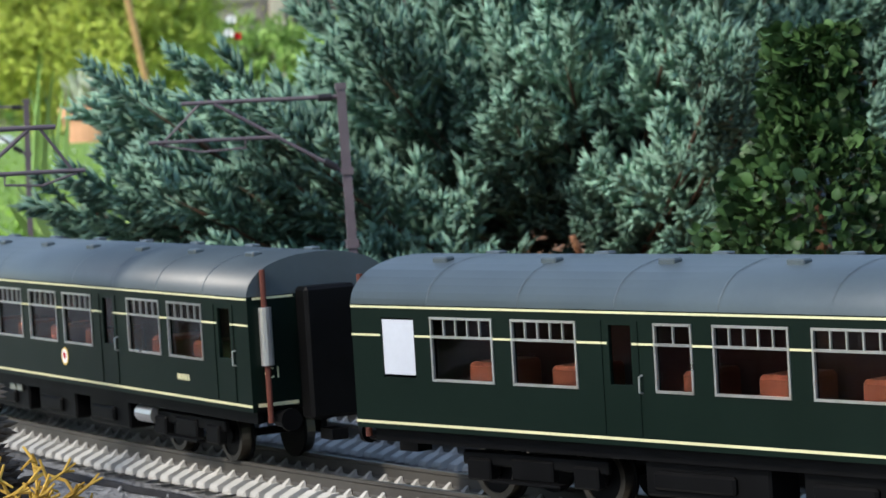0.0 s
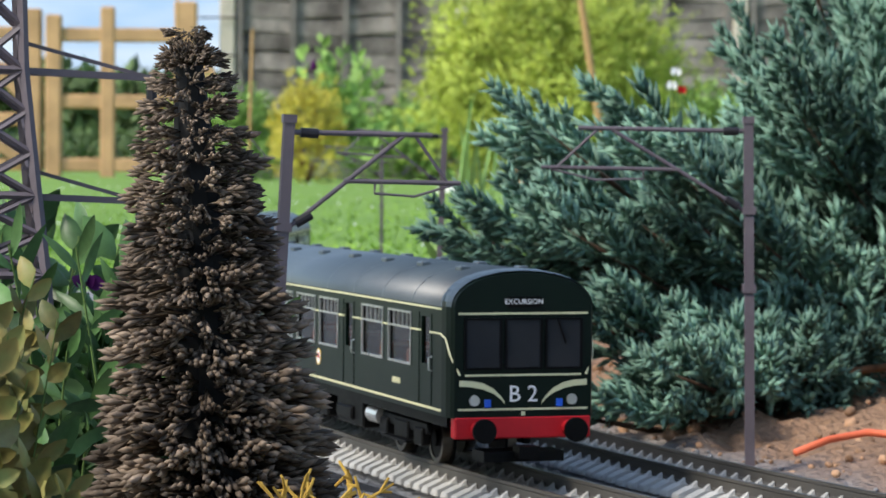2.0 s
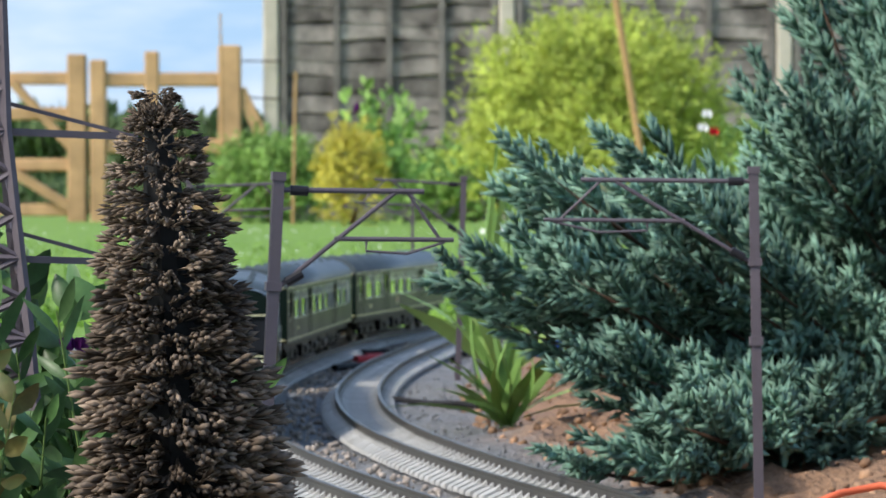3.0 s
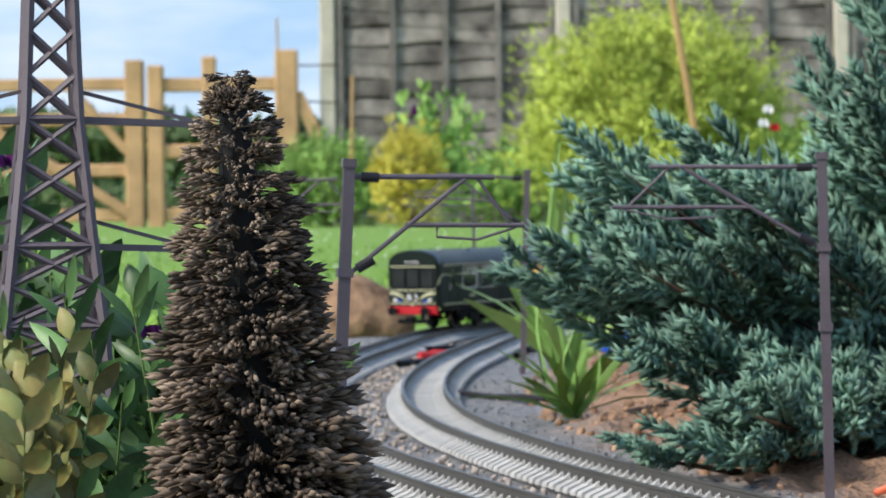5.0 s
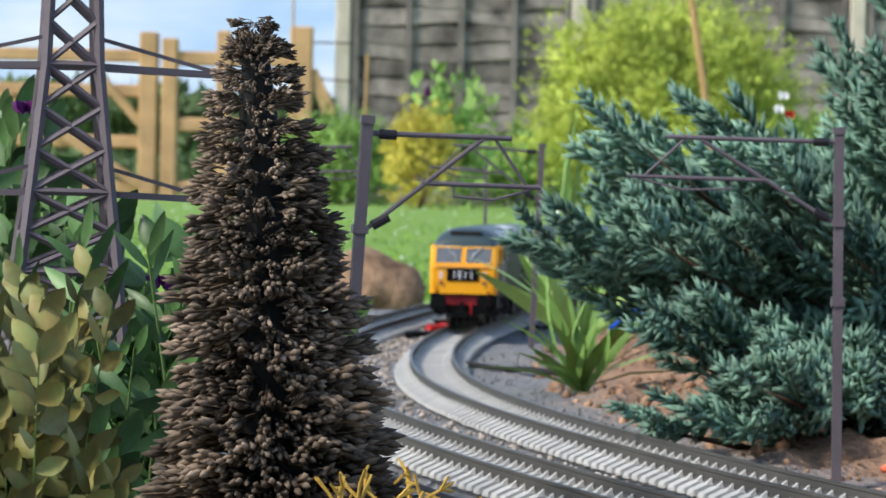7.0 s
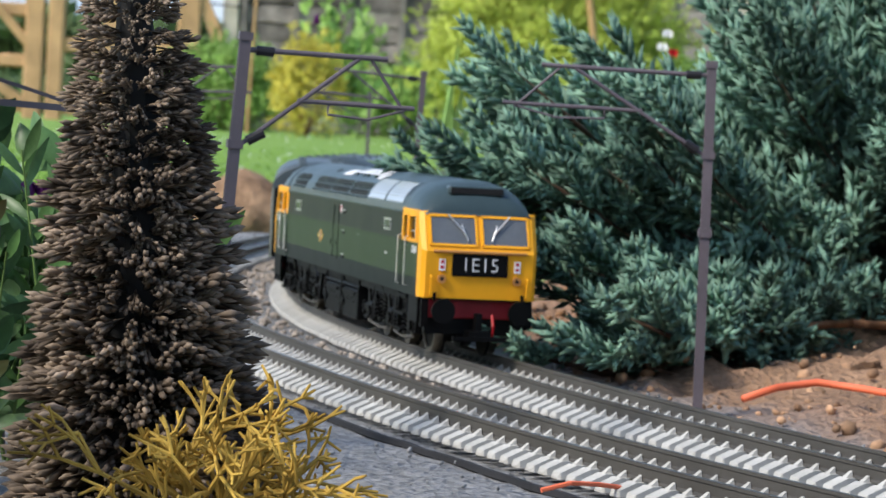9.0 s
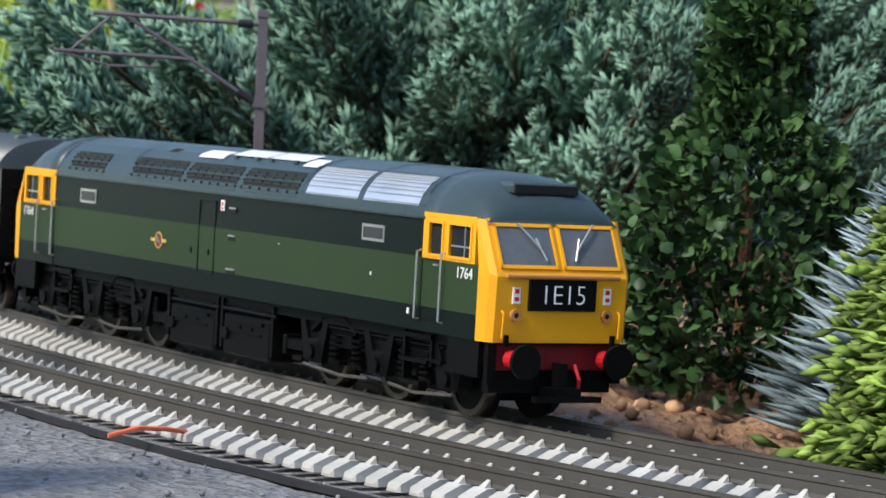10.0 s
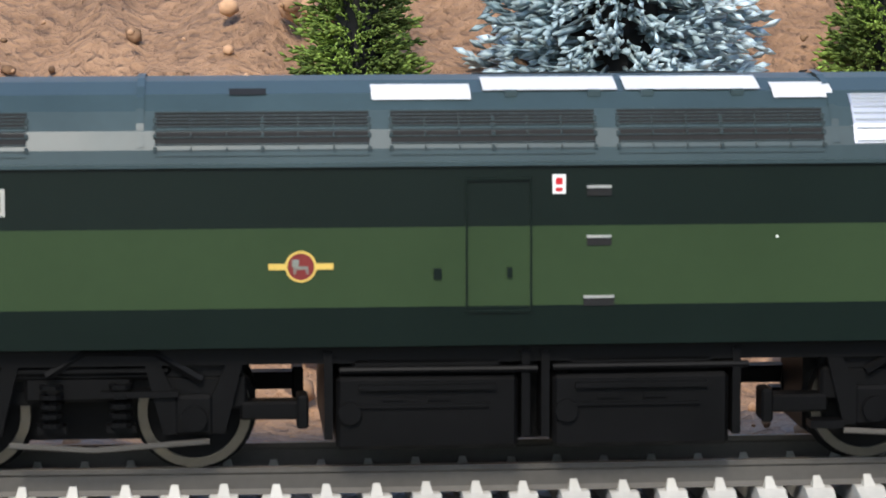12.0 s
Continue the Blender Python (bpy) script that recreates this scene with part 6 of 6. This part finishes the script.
fence_panels()


def shrub(label, x, y, z, sx, sy, sz, material, n, size, shape, seed, cat="shrub"):
    rnd = random.Random(seed)
    top = thing("shrub", label, cat, m=pose(x, y, z))
    hp, tw = Heap(), Heap()
    for k in range(n):
        d = np.array([rnd.gauss(0, 1), rnd.gauss(0, 1), rnd.gauss(0.25, 0.8)])
        d /= np.linalg.norm(d)
        lump = 1 + 0.34 * noise.noise(Vector(d * 2.2) + Vector((seed, 0, 0))) + 0.26 * noise.noise(Vector(d * 7) + Vector((0, seed, 0)))
        r = lump * (rnd.uniform(0.35, 1.08) ** 0.6 + (0.30 * rnd.random() if rnd.random() < 0.22 else 0))
        p = np.array([d[0] * sx * r, d[1] * sy * r, sz * (0.95 + d[2] * r)])
        if p[2] < 0:
            continue
        hp.add(shape, p, d * 0.7 + np.array([rnd.gauss(0, 0.4), rnd.gauss(0, 0.4), 0.6]), size * rnd.uniform(0.6, 1.4), rnd.uniform(0, 6))
    hp.mesh("crown", material, top)
    for k in range(14):
        a = rnd.uniform(0, 6.28)
        q = np.array([math.cos(a) * sx * 0.6, math.sin(a) * sy * 0.6, sz * rnd.uniform(0.8, 1.5)])
        tw.add(spindle(0.02, 5, 0.1), (0, 0, 0), q, np.linalg.norm(q))
    tw.mesh("stem", bark, top)
    return top


sun_green = mat("bright yellow-green foliage", (0.32, 0.40, 0.055), 0.6, var=0.25, scale=4, col2=(0.50, 0.56, 0.11), fine=40, island=0.6)
mid_green = mat("mid green foliage", (0.15, 0.28, 0.05), 0.6, var=0.25, scale=5, col2=(0.26, 0.40, 0.10), fine=40, island=0.6)
gold_leaf = mat("golden variegated leaf", (0.50, 0.42, 0.03), 0.55, var=0.25, scale=6, col2=(0.62, 0.56, 0.12), fine=40, island=0.5)
KITE = (np.array([(0, 0, 0), (-0.24, 0.06, 0.45), (0.24, 0.06, 0.45), (0, 0.1, 1.0)], float), np.array([(0, 2, 1), (1, 2, 3)]))
SPRAY = joined([(KITE, (0, 0, u), (math.cos(a), math.sin(a), 0.9), 0.6) for u, a in ((0, 0), (0.15, 2.2), (0.3, 4.3), (0.45, 0.7), (0.55, 3.0))])
shrub("bright yellow-green rounded shrub on the lawn", 0.90, 12.0, -0.02, 0.48, 0.42, 0.44, sun_green, 26000, 0.029, SPRAY, 3)
shrub("golden variegated shrub before the fence", -0.11, 15.0, -0.02, 0.17, 0.16, 0.26, gold_leaf, 1500, 0.040, SPRAY, 4)
leaf_plant("climbing_plant", "green sweet pea plants on canes by the fence", 0.10, 16.0, -0.02, 17, 0.74, LEAF, 0.075, mid_green, 0.42, 5, 15, cat="climbing plant")
shrub("low green border plants beside the gate", -0.62, 17.5, -0.02, 0.34, 0.3, 0.26, mid_green, 2600, 0.05, SPRAY, 6, "border plants")
shrub("green border plants before the fence", 0.62, 18.0, -0.02, 0.5, 0.3, 0.22, mid_green, 1500, 0.07, SPRAY, 9, "border plants")
shrub("low green border plants at the far fence", 2.3, 18.5, -0.02, 0.9, 0.3, 0.30, mid_green, 1800, 0.08, SPRAY, 10, "border plants")
cane = mat("bamboo cane", (0.42, 0.25, 0.11), 0.7, var=0.15)
for k, (x, y, q, r) in enumerate(((-0.46, 16.5, (-0.44, 16.5, 0.85), 9), (1.02, 10.5, (0.86, 10.5, 0.98), 13), (-0.98, 19.0, (-1.0, 19.0, 1.35), 7))):
    c = link("garden_cane", tubes(((x * 1000, y * 1000, -20), (q[0] * 1000, q[1] * 1000, q[2] * 1000), r)), cane)
    tagged(c, "slanting bamboo garden cane", "cane")
for k, (x, y, z, m, lab) in enumerate(((0.276, 2.29, 0.150, white_paint, "white cosmos flower on a thin stem"), (0.300, 2.45, 0.140, red_paint, "bright red flower beyond the bush"), (0.268, 2.25, 0.138, white_paint, "drooping white flower beyond the bush"),
                                       (-0.064, 16.0, 0.62, purple, "pink sweet pea flower by the fence"))):
    hp = Heap()
    sz = 0.005 if k < 3 else 0.05
    for i in range(8):
        a = i * 0.785
        hp.add(LEAF_W, (0, 0, 0), (math.cos(a), -0.5, math.sin(a) * 0.8 + 0.3), sz, 1.5)
    top = thing("flower", lab, "flower", m=pose(x, y, z))
    hp.mesh("bloom", m, top)
    part("stem", wire([(0, 0, 0), (4, 2, -z / MM * 0.5), (2, 3, -z / MM - 10)], 0.6 if k < 3 else 3, 5), stem_green, top)
terracotta = mat("terracotta", (0.62, 0.33, 0.20), 0.8, var=0.12, scale=12)
bm = bmesh.new()
tube(bm, (0, 0, 0), (0, 0, 200), 72, 24, 100), tube(bm, (0, 0, 185), (0, 0, 222), 106, 24, 108)
pot = thing("plant_pot", "terracotta pot with a silvery plant on the lawn", "plant pot", m=pose(0.675, 9.0, -0.125))
part("pot", bm, terracotta, pot)
hp = Heap()
rq = random.Random(6)
for k in range(160):
    hp.add(leaf(0.10, 0.3, 0.1), (rq.uniform(-0.05, 0.05), rq.uniform(-0.05, 0.05), 0.2), (rq.gauss(0, 0.5), rq.gauss(0, 0.5), 1), rq.uniform(0.06, 0.14), rq.uniform(0, 6))
hp.mesh("plant", mat("silvery leaf", (0.40, 0.44, 0.33), 0.6), pot)
bm = bmesh.new()
disc(bm, (0, 0, 10), (0, 0, 1), 60, 20, 20), disc(bm, (0, 0, 26), (0, 0, 1), 40, 14, 20)
dish = link("white_dish", bm, white_paint)
dish.matrix_world = pose(0.44, 10.2, -0.02)
tagged(dish, "white dish lying on the lawn", "dish")


def daisies(rnd):
    for k in range(420):
        y = rnd.uniform(2.3, 14)
        yield rnd.uniform(-0.25, 0.25) * y, y, -0.008, rnd.uniform(0.0012, 0.003) * (0.4 + y * 0.12)


dz = grit("daisies", "white daisies scattered over the lawn", daisies, white_paint, 5)
dz["category"] = "daisies"


def lawn_blades():
    rnd = random.Random(12)
    hp = Heap()
    for k in range(16000):
        y = 2.25 + 6 * rnd.random() ** 2
        hp.add(KITE, (rnd.uniform(-0.22, 0.24) * y, y, -0.016), (rnd.gauss(0, 0.6), rnd.gauss(0, 0.6), 1), rnd.uniform(0.005, 0.011), rnd.uniform(0, 6))
    ob = hp.mesh("lawn_grass", mat("lawn blades", (0.12, 0.25, 0.025), 0.6, var=0.25, scale=3, col2=(0.22, 0.36, 0.05), island=0.5))
    return tagged(ob, "short bright green lawn grass", "grass", kind="stuff")


lawn_blades()


def hedge_line():
    """Field hedges and rising ground far beyond the gate."""
    rnd = random.Random(14)
    hp = Heap()
    for k in range(5000):
        x = rnd.uniform(-20, 6)
        hp.add(SPRAY, (x, 70 + rnd.uniform(-2, 2), rnd.uniform(0, 2.0 + 0.35 * noise.noise(Vector((x * 0.12, 0, 0))))), (rnd.gauss(0, 1), rnd.gauss(0, 1), 1), rnd.uniform(0.5, 1.1), rnd.uniform(0, 6))
    for k in range(2200):
        x = rnd.uniform(-14, 5)
        hp.add(SPRAY, (x, 42 + rnd.uniform(-1.5, 1.5), rnd.uniform(-0.1, 0.36)), (rnd.gauss(0, 0.5), rnd.gauss(0, 0.5), 1), rnd.uniform(0.2, 0.4), rnd.uniform(0, 6))
    ob = hp.mesh("field_hedge", mat("distant hedge", (0.10, 0.15, 0.055), 0.8, var=0.35, scale=0.4, fine=4, island=0.6))
    return tagged(ob, "distant dark green field hedge", "hedge", kind="stuff")


hedge_line()


def sky_backdrop():
    m = bpy.data.materials.new("pale blue sky with soft cloud")
    m.use_nodes = True
    t = m.node_tree
    t.nodes.remove(t.nodes["Principled BSDF"])
    em = t.nodes.new("ShaderNodeEmission")
    n = t.nodes.new("ShaderNodeTexNoise")
    n.inputs["Scale"].default_value, n.inputs["Detail"].default_value = 0.05, 5
    co, mp = t.nodes.new("ShaderNodeTexCoord"), t.nodes.new("ShaderNodeMapping")
    mp.inputs["Scale"].default_value = (0.5, 1, 2.2)
    t.links.new(co.outputs["Object"], mp.inputs[0])
    t.links.new(mp.outputs[0], n.inputs["Vector"])
    r = t.nodes.new("ShaderNodeValToRGB")
    r.color_ramp.elements[0].position, r.color_ramp.elements[0].color = 0.38, (0.27, 0.40, 0.56, 1)
    r.color_ramp.elements[1].position, r.color_ramp.elements[1].color = 0.66, (0.50, 0.56, 0.62, 1)
    t.links.new(n.outputs[0], r.inputs[0])
    t.links.new(r.outputs[0], em.inputs[0])
    em.inputs[1].default_value = 0.80
    t.links.new(em.outputs[0], t.nodes["Material Output"].inputs[0])
    ob = raw("backdrop", [(-130, 380, -2), (150, 380, -2), (150, 380, 70), (-130, 380, 70)], [(0, 1, 2, 3)], m)
    return tagged(ob, "pale blue sky with thin white cloud", "sky", kind="structure")


sky_backdrop()


# ---- what moves ----
def motions():
    # distances along each track are counted from its point abreast of (0.107, 0.682)
    mark = lambda track: int(np.argmin(np.hypot(track[:, 0] - 0.107, track[:, 1] - 0.682))) * STEP
    mA, mB = mark(TRACK_A), mark(TRACK_B)
    times = [i * 0.25 for i in range(49)]
    face_t = [0, 0.5, 1.0, 1.5, 2.0, 2.5, 3.0, 3.5, 4.0, 4.5, 5.0, 5.5, 6.0, 7.0, 12.0]
    face_s = [0.685, 0.492, 0.309, 0.147, -0.018, -0.188, -0.385, -0.583, -0.778, -0.952, -1.145, -1.292, -1.458, -1.798, -3.508]
    nose_t = [0, 5.5, 6.0, 6.5, 7.0, 7.5, 8.0, 8.5, 9.0, 9.5, 10.0, 10.5, 11.0, 11.5, 12.0]
    nose_s = [-3.098, -1.298, -1.135, -0.970, -0.818, -0.658, -0.503, -0.338, -0.158, -0.011, 0.121, 0.257, 0.391, 0.524, 0.644]
    face = lambda t: float(np.interp(t, face_t, face_s)) + mB
    nose = lambda t: float(np.interp(t, nose_t, nose_s)) + mA
    for k, car in enumerate(CARS[::-1]):
        off = 0.141 + 0.305 * k
        walk(car, [(t, riding(TRACK_B, face(t) - off, 0.084)) for t in times])
    walk(LOCO, [(t, riding(TRACK_A, nose(t) - 0.121, 0.074)) for t in times])
    for k, c in enumerate(COACHES):
        walk(c, [(t, riding(TRACK_A, nose(t) - 0.121 - 0.127 - 0.136 - k * 0.275, 0.092)) for t in times])


motions()
